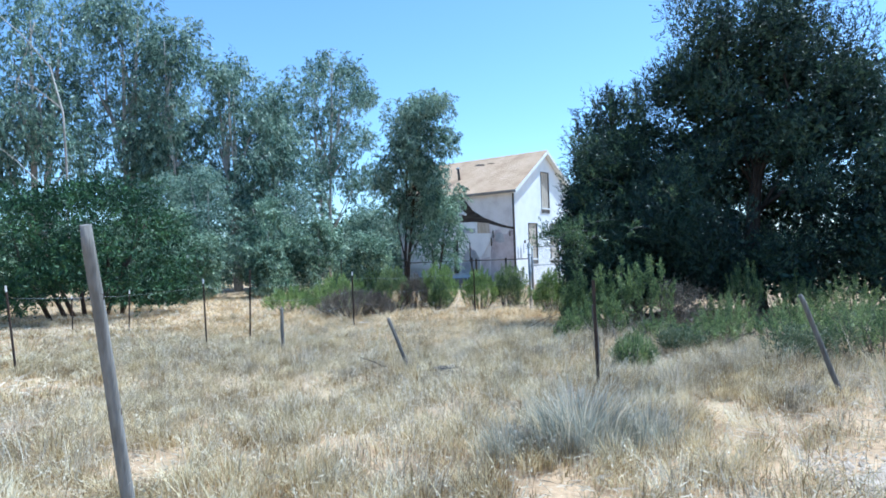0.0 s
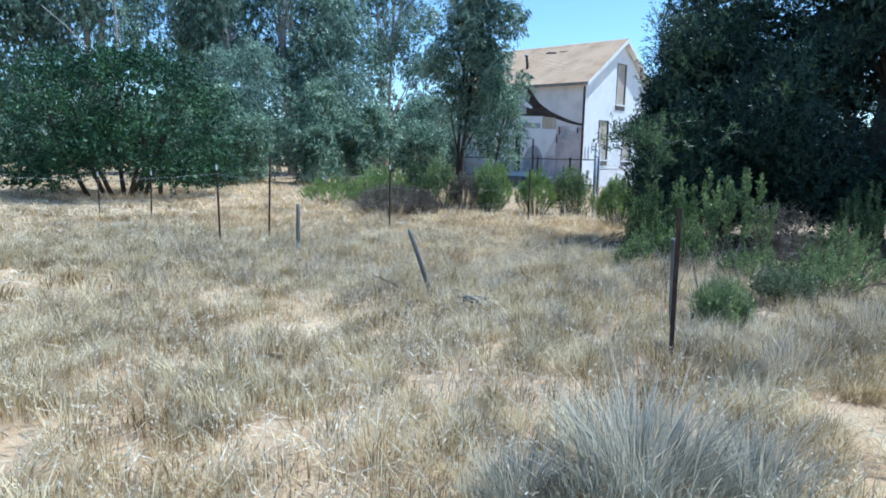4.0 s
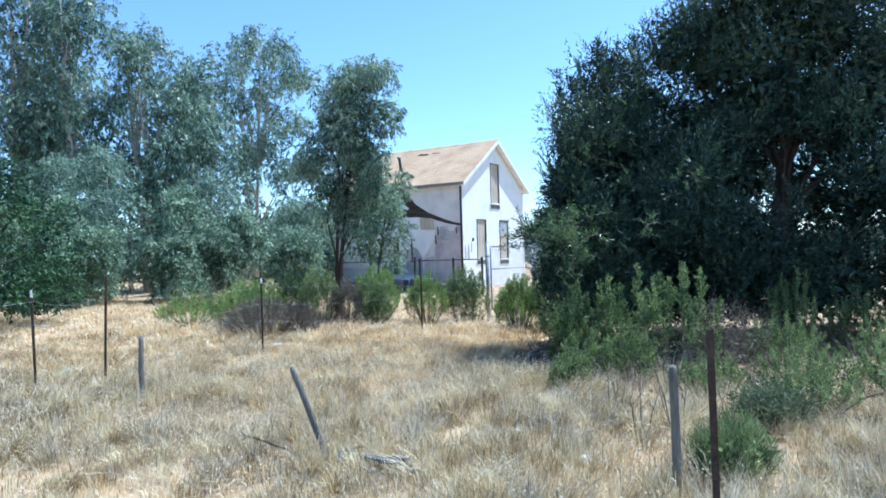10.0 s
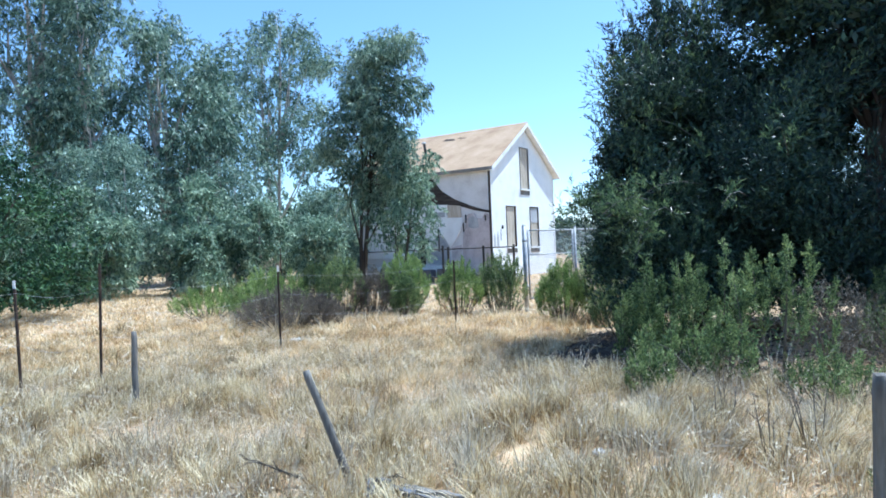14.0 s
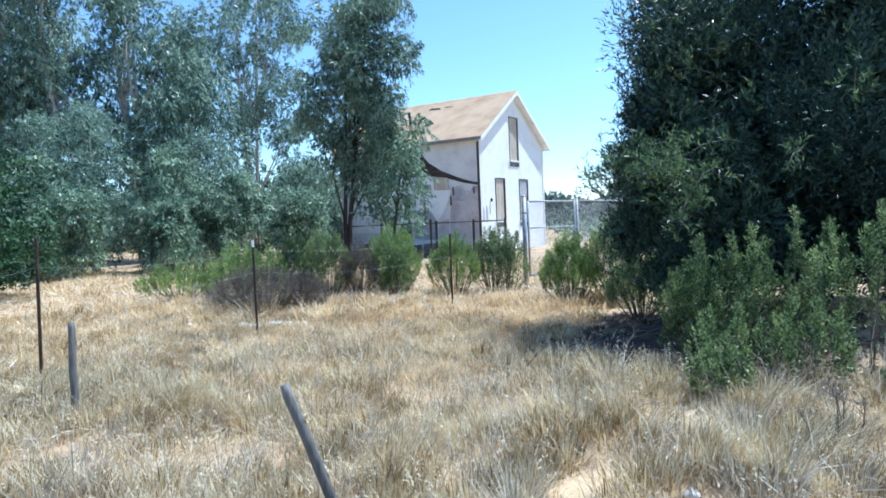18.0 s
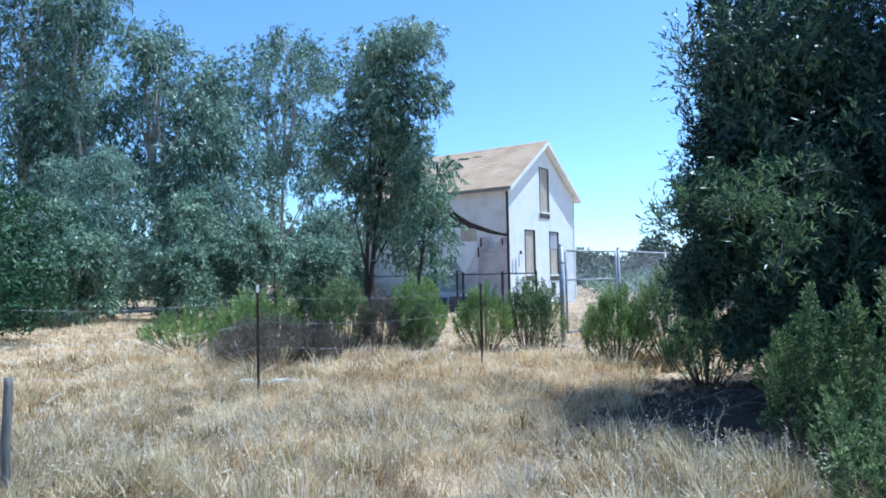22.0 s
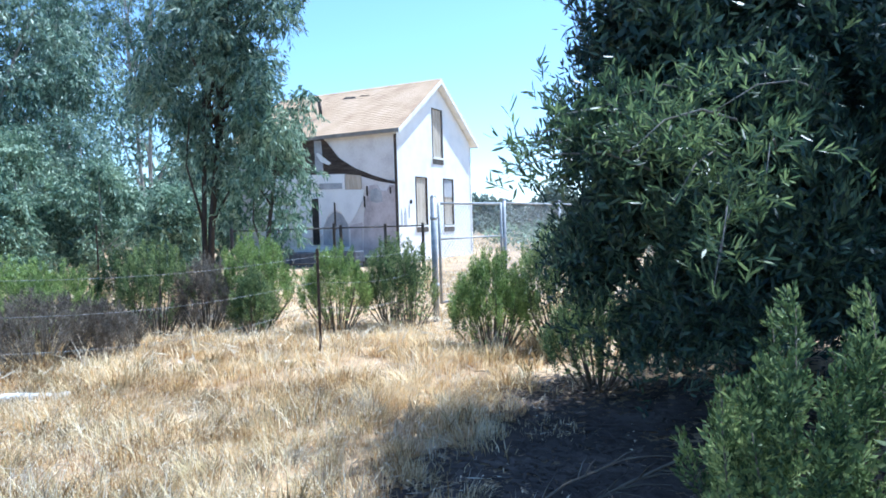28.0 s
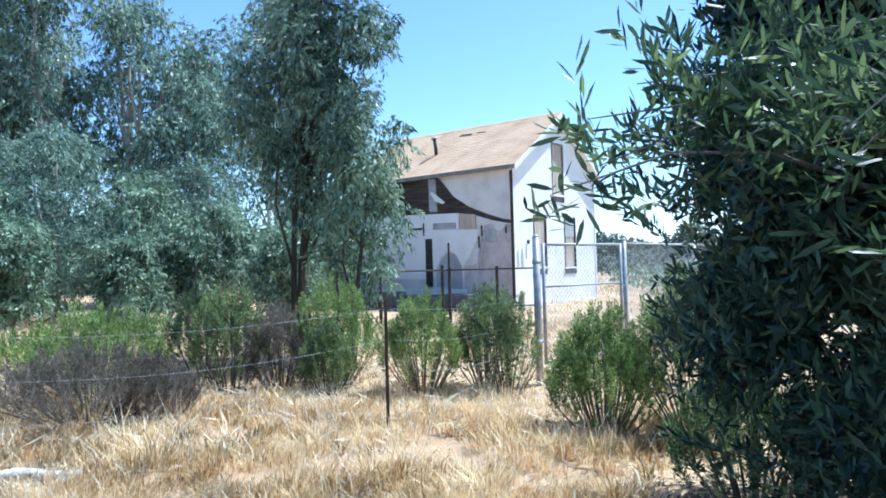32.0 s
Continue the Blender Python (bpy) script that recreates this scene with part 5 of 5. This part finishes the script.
grass("seed_grass", MIDB, 450, 6, 0.18, 0.38, 0.004, 118, M_PALE, "tall bleached oat stalks", 0.1, 0.9)
grass("golden_grass", (-10.5, -1.8, 16.4, 20.2), 1800, 14, 0.1, 0.24, 0.01, 126, M_GOLD, "golden dry grass near the fence", 0.07, 1.5, 1.0)
grass("seed_grass", (-10.5, -1.8, 16.4, 20.2), 260, 8, 0.2, 0.42, 0.006, 127, M_PALE, "tall bleached oat stalks", 0.08, 1.2)


def clumps(name, area, count, per, h0, h1, r0, r1, width, seed, mat, label, patch=0.9):
    """Dense domed bunches of bent blades, each bunch swept its own way, with gaps between."""
    x0, x1, y0, y1 = area
    rng = np.random.default_rng(seed)
    c = np.stack([rng.uniform(x0, x1, count), rng.uniform(y0, y1, count)], 1)
    c = c[[noise.noise((x * patch, y * patch, seed * 0.37)) > -0.16 for x, y in c]]
    c = c[thin(c[:, 0], c[:, 1], rng)]
    m = len(c)
    R, Hc = rng.uniform(r0, r1, m), rng.uniform(h0, h1, m)
    sweep = rng.normal(size=(m, 2)) * 0.5 + [0.25, -0.1]
    u, q = np.sqrt(rng.random(m * per)), rng.uniform(0, 6.283, m * per)
    off = np.stack([np.cos(q), np.sin(q)], 1) * (u * R.repeat(per))[:, None]
    b = c.repeat(per, 0) + off
    H = Hc.repeat(per) * (1 - 0.45 * u ** 2) * rng.uniform(0.45, 1.1, m * per)
    way = off / R.repeat(per)[:, None] * 0.8 + sweep.repeat(per, 0) + rng.normal(size=off.shape) * 0.35
    V, F = blades(b, H, np.hypot(way[:, 0], way[:, 1]) * H * 0.75, np.arctan2(way[:, 1], way[:, 0]), width * rng.uniform(0.6, 1.3, m * per))
    V[:, 2] += ground_under(c).repeat(per * 4)
    return tagged(raw(name, V, F, mat), label, "grass", "", "stuff")


CL_NEAR, CL_MID, CL_BACK = (-6.5, 1.2, 1.4, 8.2), (-11, -0.6, 8.2, 13.0), (-13, -1.4, 13.0, 18.6)
clumps("straw_clumps", CL_NEAR, 760, 110, 0.15, 0.31, 0.05, 0.15, 0.0045, 200, M_STRAW, "bunches of bent straw-coloured dry grass")
clumps("straw_clumps", CL_MID, 950, 100, 0.15, 0.33, 0.06, 0.17, 0.006, 201, M_STRAW, "bunches of bent straw-coloured dry grass")
clumps("olive_clumps", CL_NEAR, 170, 80, 0.16, 0.28, 0.07, 0.15, 0.005, 202, M_OLIVE, "olive-brown bunches of drying grass")
clumps("olive_clumps", CL_MID, 240, 80, 0.18, 0.32, 0.07, 0.17, 0.0065, 203, M_OLIVE, "olive-brown bunches of drying grass")
clumps("grey_clumps", CL_NEAR, 90, 80, 0.14, 0.28, 0.08, 0.16, 0.005, 204, M_GREYGRASS, "grey bleached bunches of old grass")
clumps("grey_clumps", CL_MID, 150, 80, 0.16, 0.32, 0.08, 0.18, 0.006, 205, M_GREYGRASS, "grey bleached bunches of old grass")
CL_TRACK = (-8.5, -1.5, 12.6, 16.4)
clumps("golden_clumps", CL_TRACK, 620, 110, 0.12, 0.28, 0.06, 0.17, 0.0055, 206, M_GOLD, "golden bunches of dry grass beside the track")
clumps("grey_clumps", CL_TRACK, 130, 100, 0.12, 0.26, 0.08, 0.18, 0.0055, 210, M_GREYGRASS, "grey bleached bunches of old grass")
clumps("olive_clumps", CL_TRACK, 150, 100, 0.12, 0.26, 0.07, 0.16, 0.0055, 211, M_OLIVE, "olive-brown bunches of drying grass")
clumps("golden_clumps", (-8.0, -6.1, 15.45, 15.95), 46, 90, 0.2, 0.3, 0.08, 0.17, 0.0055, 214, M_GOLD, "golden bunches of dry grass before the fallen log", 0.01)
for seed, mt, name, label, count in ((215, M_STRAW, "straw_clumps", "bunches of bent straw-coloured dry grass", 190), (216, M_GREYGRASS, "grey_clumps", "grey bleached bunches of old grass", 110), (217, M_OLIVE, "olive_clumps", "olive-brown bunches of drying grass", 70)):
    clumps(name, (-1.5, 2.6, 6.4, 10.8), count, 95, 0.14, 0.34, 0.06, 0.16, 0.005, seed, mt, label, 0.3)
clumps("golden_clumps", (-13, -1.4, 16.2, 19.4), 700, 60, 0.12, 0.28, 0.07, 0.18, 0.01, 212, M_GOLD, "golden bunches of dry grass near the fence")
clumps("golden_clumps", (-13, -8.2, 12.6, 16.4), 420, 55, 0.12, 0.3, 0.07, 0.18, 0.012, 213, M_GOLD, "golden bunches of dry grass near the fence")
clumps("olive_clumps", CL_BACK, 200, 45, 0.16, 0.32, 0.08, 0.18, 0.014, 207, M_OLIVE, "olive-brown bunches of drying grass")
clumps("straw_clumps", (-24, -6.5, 2, 14), 900, 45, 0.16, 0.32, 0.1, 0.25, 0.013, 208, M_STRAW, "bunches of bent straw-coloured dry grass")
clumps("olive_clumps", (-24, -6.5, 2, 18), 420, 45, 0.16, 0.3, 0.1, 0.25, 0.013, 209, M_OLIVE, "olive-brown bunches of drying grass")


def oats(area, stalks, seed):
    """Drooping pale spikelets of wild oats above the grass."""
    x0, x1, y0, y1 = area
    rng = np.random.default_rng(seed)
    b = np.stack([rng.uniform(x0, x1, stalks), rng.uniform(y0, y1, stalks)], 1)
    b = b[thin(b[:, 0], b[:, 1], rng)]
    per = 6
    n = len(b) * per
    H = rng.uniform(0.16, 0.36, len(b)).repeat(per)
    off = rng.normal(size=(len(b), 2)).repeat(per, 0) * H[:, None] * 0.25
    f = np.tile(np.linspace(0.6, 1, per), len(b))
    P = np.stack([b.repeat(per, 0)[:, 0] + off[:, 0] * f + rng.normal(size=n) * 0.012, b.repeat(per, 0)[:, 1] + off[:, 1] * f + rng.normal(size=n) * 0.012, H * f + ground_under(b).repeat(per)], 1)
    D = np.concatenate([off / H[:, None] + rng.normal(size=(n, 2)) * 0.5, rng.uniform(-0.9, 0.5, (n, 1))], 1)
    return tagged(leaves("oat_spikelets", P, D, rng.uniform(0.018, 0.036, n), rng.uniform(0.005, 0.01, n), M_PALE, None, rng), "pale drooping oat seed heads over the grass", "grass", "", "stuff")


oats((-6.5, 2.0, 1.5, 8.0), 2600, 128)
oats((-8.5, 0.0, 8.0, 16.0), 4200, 129)
litter("straw_litter", NEAR, 17000, 0.06, 0.2, 0.0065, 120, M_PALE, "bleached straw lying on the soil")
litter("straw_litter", (-12, 2.5, 9, 17.5), 17000, 0.06, 0.22, 0.008, 121, M_PALE, "bleached straw lying on the soil")
litter("straw_litter", LEFT, 14000, 0.15, 0.3, 0.018, 122, M_PALE, "bleached straw lying on the soil")
litter("straw_litter", FAR, 14000, 0.15, 0.35, 0.022, 123, M_PALE, "bleached straw lying on the soil")


def tussock(x, y, w, h, seed, mat, label, n=900):
    rng = np.random.default_rng(seed)
    t = thing("grass_tussock", pose(x, y, height(x, y)), label, "grass tuft", "tussocks")
    for name, m, tall, wide, mt in (("leaf_tuft", int(n * 0.5), 0.8, 1.0, mat), ("dry_stalk_tuft", int(n * 0.12), 1.15, 0.7, M_PALE)):
        b = rng.normal(size=(m, 2)) * w * 0.17 * wide
        a = np.arctan2(b[:, 1], b[:, 0]) + rng.normal(size=m) * 0.5
        H = h * tall * rng.uniform(0.3, 1.1, m)
        V, F = blades(b, H, H * rng.uniform(0.1, 1.1, m), a, 0.0042 * rng.uniform(0.7, 1.4, m))
        raw(name, V, F, mt, t)
    return t


tussock(-0.42, 4.95, 0.9, 0.56, 130, M_BLUEGRASS, "large blue-grey spiky grass tussock", 2600)
tussock(0.05, 5.2, 0.6, 0.38, 131, M_BLUEGRASS, "blue-grey dry grass tussock by the road", 1900)
tussock(-0.9, 4.7, 0.55, 0.3, 132, M_BLUEGRASS, "blue-grey dry grass tussock in straw", 1300)
tussock(-1.75, 9.15, 0.5, 0.24, 133, M_GREYGRASS, "small grey tussock in sandy soil", 700)
tussock(-3.0, 12.0, 0.8, 0.28, 134, M_GREYGRASS, "grey dry tussock in the field", 900)
tussock(-2.2, 11.0, 0.7, 0.3, 135, M_STRAW, "brown dry tussock in the field", 900)
tussock(-1.9, 11.9, 0.7, 0.28, 136, M_STRAW, "straw-coloured dry tussock in the field", 900)
tussock(0.75, 8.2, 0.7, 0.3, 139, M_GREYGRASS, "grey dry tussock beside the small bush", 900)
tussock(1.2, 8.9, 0.9, 0.35, 140, M_GREYGRASS, "grey dry tussock before the scrub", 900)
tussock(0.35, 7.2, 0.8, 0.45, 137, M_GREYGRASS, "grey dry tussock near the steel post", 900)
tussock(1.4, 8.1, 0.9, 0.4, 138, M_OLIVE, "brown dry tussock near the road", 900)


# ---- leaf litter, stones, fallen wood ----
def scatter_litter(count, zones, seed, mat, label, lmin, lmax, lift, slim):
    rng = np.random.default_rng(seed)
    k = rng.choice(len(zones), count)
    Z = np.array(zones)[k]
    a, r = rng.uniform(0, 6.283, count), np.sqrt(rng.random(count)) * Z[:, 2]
    P = np.stack([Z[:, 0] + np.cos(a) * r, Z[:, 1] + np.sin(a) * r, lift + rng.uniform(0.006, 0.022, count)], 1)
    P[:, 2] += [height(x, y) for x, y in P[:, :2]]
    D = np.stack([np.cos(a * 7), np.sin(a * 7), rng.uniform(-0.05, 0.08, count)], 1)
    return tagged(leaves("shade_litter", P, D, rng.uniform(lmin, lmax, count), rng.uniform(lmin, lmax, count) * (0.7 - slim * 0.7), mat, None, rng, 0.06, False, True), label, "leaf litter", "", "stuff")


# dark litter fills the tree's shadow area to deepen the shade there
TREE_SHADE = SHADE + [(-0.8, 13.4, 1.3), (-1.3, 14.6, 1.2), (-1.4, 16.2, 1.2)]
scatter_litter(15000, TREE_SHADE, 140, M_SHADELITTER, "brown fallen leaves under the tree, coloured dark to deepen its shade", 0.06, 0.12, 0.0, 0.2)
scatter_litter(16000, TREE_SHADE, 141, M_SHADELITTER, "brown fallen leaves under the tree, coloured dark to deepen its shade", 0.02, 0.06, 0.012, 0.5)


def stone(x, y, s, seed, mat, label, group=""):
    rp = random.Random(seed)
    bm = bmesh.new()
    bmesh.ops.create_icosphere(bm, subdivisions=2, radius=s)
    for v in bm.verts:
        v.co *= 1 + 0.35 * noise.noise(v.co / s * 1.1 + Vector((seed, 0, 0)))
        v.co.z *= 0.55
    t = part("stone", bm, mat, None, label)
    t.matrix_basis = pose(x, y, height(x, y) + s * 0.25, 0, 0, rp.uniform(0, 360))
    return tagged(t, label, "stone", group)


stone(-1.01, 8.83, 0.075, 1, M_WHITESTONE, "small pale stone in the dry grass")
stone(-1.6, 9.75, 0.045, 2, M_WHITESTONE, "flat pale stone in a sandy hollow")
stone(-1.25, 9.3, 0.05, 3, M_WHITESTONE, "small pale stone in the dry grass")


def plank(a, b, w, h, label, mat=None, seed=0):
    """A weathered, split board lying from a to b."""
    A, B = Vector(a), Vector(b)
    d = (B - A).normalized()
    s = d.cross(Vector((0, 0, 1))).normalized()
    u = s.cross(d)
    rp = random.Random(seed)
    t = thing("fallen_plank", Matrix.Translation(A), label, "plank", "fallen boards")
    bm = bmesh.new()
    rings = []
    for k in range(7):
        c = (B - A) * k / 6 + u * rp.uniform(-0.008, 0.008)
        ww = w * rp.uniform(0.85, 1.05) * (0.6 if k in (0, 6) else 1)
        rings.append([bm.verts.new(c + s * ww * p / 2 + u * h * q / 2) for p, q in ((-1, -1), (1, -1), (1, 1), (-1, 1))])
    for r, q in zip(rings, rings[1:]):
        for k in range(4):
            bm.faces.new((r[k], r[(k + 1) % 4], q[(k + 1) % 4], q[k]))
    bm.faces.new(rings[0][::-1])
    bm.faces.new(rings[-1])
    part("board", bm, mat or M_POST, t)
    return t


for a, b, w, h, label, mat in (
    ((-3.0, 9.3, 0.07), (-2.28, 8.7, 0.05), 0.075, 0.03, "long weathered grey board lying in the grass", M_OLDBOARD),
    ((-2.85, 9.3, 0.05), (-2.36, 8.84, 0.09), 0.06, 0.025, "narrow split grey board on the ground", M_POST),
    ((-2.78, 9.06, 0.1), (-2.4, 8.72, 0.11), 0.05, 0.025, "dark charred board on other boards", M_DARKBLOCK),
    ((-3.14, 9.4, 0.06), (-2.92, 9.22, 0.12), 0.045, 0.02, "short broken grey board", M_DARKBLOCK),
    ((-3.05, 9.24, 0.12), (-3.0, 9.08, 0.02), 0.06, 0.02, "broken board end standing in the straw", M_OLDBOARD),
    ((-2.66, 8.96, 0.12), (-2.42, 8.84, 0.12), 0.05, 0.018, "broken pale grey board end", M_POST),
    ((-2.92, 9.12, 0.05), (-2.6, 8.72, 0.06), 0.045, 0.025, "split grey batten under the boards", M_OLDBOARD)):
    (ax, ay, az), (cx, cy, cz) = a, b
    plank((ax, ay, az + height(ax, ay)), (cx, cy, cz + height(cx, cy)), w, h, label, mat, round(ax * 100))


def fallen_log(a, b, r, mat, label):
    A, B = Vector(a), Vector(b)
    t = thing("fallen_log", Matrix.Translation(A), label, "log")
    n = 8
    pts = [(B - A) * k / n + Vector((0, 0, 0.02 * math.sin(k * 1.7))) for k in range(n + 1)]
    part("bole", tube(bmesh.new(), pts, [r * (0.7 if k in (0, n) else 1 + 0.12 * math.sin(k * 2.3)) for k in range(n + 1)], 10), mat, t)
    part("branch_stub", tube(bmesh.new(), [pts[5], pts[5] + Vector((0.1, -0.1, 0.06))], [r * 0.4, r * 0.3], 7), mat, t)
    return t


fallen_log((-7.6, 16.22, -0.2), (-6.42, 16.5, -0.19), 0.06, M_WHITESTONE, "bleached white fallen log in the grass")


def dead_branch(x, y, turn, seed, s=1.0):
    rp = random.Random(seed)
    t = thing("dead_branch", pose(x, y, height(x, y) + 0.02, 0, 0, turn), "bare grey dead branch lying on the ground", "branch", "dead branches")
    spine = [Vector((0, 0, 0)), Vector((0.35, 0.05, 0.14)), Vector((0.7, 0.02, 0.3)), Vector((1.05, -0.08, 0.4))]
    spine = [v * s for v in spine]
    part("main_stem", tube(bmesh.new(), spine, [0.011, 0.009, 0.006, 0.002], 6), M_DRYBRUSH, t)
    for k in range(16):
        f = rp.uniform(0.3, 2.9)
        i = int(f)
        p = spine[i].lerp(spine[i + 1], f - i)
        q = p + Vector((rp.uniform(0.05, 0.3), rp.uniform(-0.22, 0.22), rp.uniform(-0.08, 0.14))) * s
        part("twig", tube(bmesh.new(), [p, p.lerp(q, 0.5) + Vector((0, 0, 0.015)), q], [0.004, 0.003, 0.001], 4), M_DRYBRUSH, t)
    return t


dead_branch(-2.35, 13.0, 35, 1)
dead_branch(-1.75, 12.2, 80, 2, 0.7)
dead_branch(-2.7, 12.7, 60, 3, 0.6)
dead_branch(-0.55, 11.1, 120, 4, 0.8)
dead_branch(0.9, 9.8, 30, 5, 0.7)
dead_branch(-3.5, 9.35, 200, 6, 0.45)
dead_branch(-3.05, 9.5, 300, 7, 0.4)
dead_branch(-1.75, 13.6, 10, 8, 0.8)

# gravel road in the corner by the start
GR = random.Random(9)
bm = bmesh.new()
road_x = [0.95 + 0.22 * k for k in range(30)] + [7.6 + 1.6 * k for k in range(22)]
rows_of_verts = []
for i, x in enumerate(road_x):
    lo, hi = 0.5 + 0.35 * math.sin(x * 0.9) + GR.uniform(-0.1, 0.1), 5.0 + 0.3 * math.sin(x * 1.1) + GR.uniform(-0.12, 0.12) - max(0, 1.6 - x) * 1.5
    row = []
    for j in range(23):
        y = lo + (hi - lo) * j / 22
        xx = x + (GR.uniform(-0.1, 0.1) + 0.25 * math.sin(y * 2.1) if i == 0 else 0)
        rim = -0.03 if j in (0, 22) or i == 0 else GR.uniform(0.008, 0.03)
        row.append(bm.verts.new((xx, y, height(xx, y) + rim)))
    rows_of_verts.append(row)
for p, q in zip(rows_of_verts, rows_of_verts[1:]):
    for j in range(22):
        bm.faces.new((p[j], q[j], q[j + 1], p[j + 1]))
tagged(part("gravel_road", bm, M_GRAVEL, None, "pale grey gravel track at the field edge"), "", "road", "", "structure")
rng = np.random.default_rng(150)
n = 9000
P = np.stack([1.0 + 7 * rng.random(n) ** 1.6, rng.uniform(0.8, 5.3, n), np.zeros(n)], 1)
P[:, 2] = [height(x, y) + 0.016 for x, y in P[:, :2]]
S = rng.uniform(0.006, 0.02, n) * (1 + (rng.random(n) > 0.97))
S = S[:, None, None]
O = np.array([(1, 0, 0), (0, 1, 0), (-1, 0, 0), (0, -1, 0), (0, 0, 0.8)], float)[None] * rng.uniform(0.6, 1.2, (n, 5, 1))
i = np.arange(n)[:, None] * 5
F = np.concatenate([i + [0, 1, 4], i + [1, 2, 4], i + [2, 3, 4], i + [3, 0, 4]], 1).reshape(-1, 3)
tagged(raw("gravel", (P[:, None] + O * S).reshape(-1, 3), F, M_GRAVEL), "loose pale gravel on the track", "gravel", "", "stuff")


# ---- far woods and scrub ----
def far_row(name, pts, h, w, count, leaf, seed, mat, label):
    """A row of rounded leafy masses, each with an uneven outline."""
    rng, rp = np.random.default_rng(seed), random.Random(seed)
    blobs = []
    for x, y in pts:
        for k in range(4):
            s = w * rp.uniform(0.3, 0.6)
            hh = h * rp.uniform(0.5, 1.0)
            blobs.append((x + rp.uniform(-1, 1) * w * 0.6, y + rp.uniform(-1, 1) * w * 0.5, hh * 0.5, s, s, hh * 0.55))
    C, out = shell_points(blobs, count, rng, 0.4, 0.1)
    D = out * 0.5 + rng.normal(size=C.shape) * 0.6
    m = len(C)
    return tagged(leaves(name, C, D, leaf * rng.uniform(0.6, 1.4, m), leaf * rng.uniform(0.35, 0.6, m), mat, None, rng), label, "trees", "", "stuff")


RW = random.Random(33)
far_row("far_woods", [(x + RW.uniform(-2, 2), 132 + RW.uniform(-8, 8)) for x in range(-60, 90, 6)], 4.6, 7, 15000, 1.1, 160, M_FARLEAF, "distant hazy green tree line")
far_row("far_woods", [(-7, 128), (4, 124), (7, 126), (12, 128), (20, 125)], 7.5, 4.5, 6000, 0.9, 161, M_FARLEAF, "distant taller dark trees")
far_row("far_woods", [(x, 62 + RW.uniform(-5, 5)) for x in range(-62, -14, 4)], 7.2, 6, 14000, 0.8, 162, M_GREYLEAF, "woods behind the gum trees")
far_row("far_woods", [(-55 + RW.uniform(-4, 4), y) for y in range(6, 60, 5)], 7.5, 7, 9000, 0.9, 163, M_GREYLEAF, "woods beyond the field")
far_row("far_scrub", [(x + RW.uniform(-1.5, 1.5), 50 + RW.uniform(-7, 9)) for x in range(-1, 34, 2)], 1.75, 3.2, 15000, 0.28, 164, M_GREYLEAF, "grey-green scrub beyond the fence")
far_row("far_scrub", [(x + RW.uniform(-1.5, 1.5), 24 + RW.uniform(-4, 12)) for x in range(8, 34, 2)], 2.2, 3.4, 12000, 0.28, 165, M_SHRUB, "green scrub behind the large tree")
far_row("far_scrub", [(x, 84 + RW.uniform(-8, 12)) for x in range(-40, 70, 4)], 2.3, 5, 10000, 0.6, 166, M_FARLEAF, "hazy scrub across the plain")
far_row("far_scrub", [(x + RW.uniform(-1, 1), 36 + x * 0.5 + RW.uniform(-3, 6)) for x in range(0, 16)], 1.5, 2.4, 14000, 0.2, 167, M_GREYLEAF, "grey-green scrub beyond the fence")
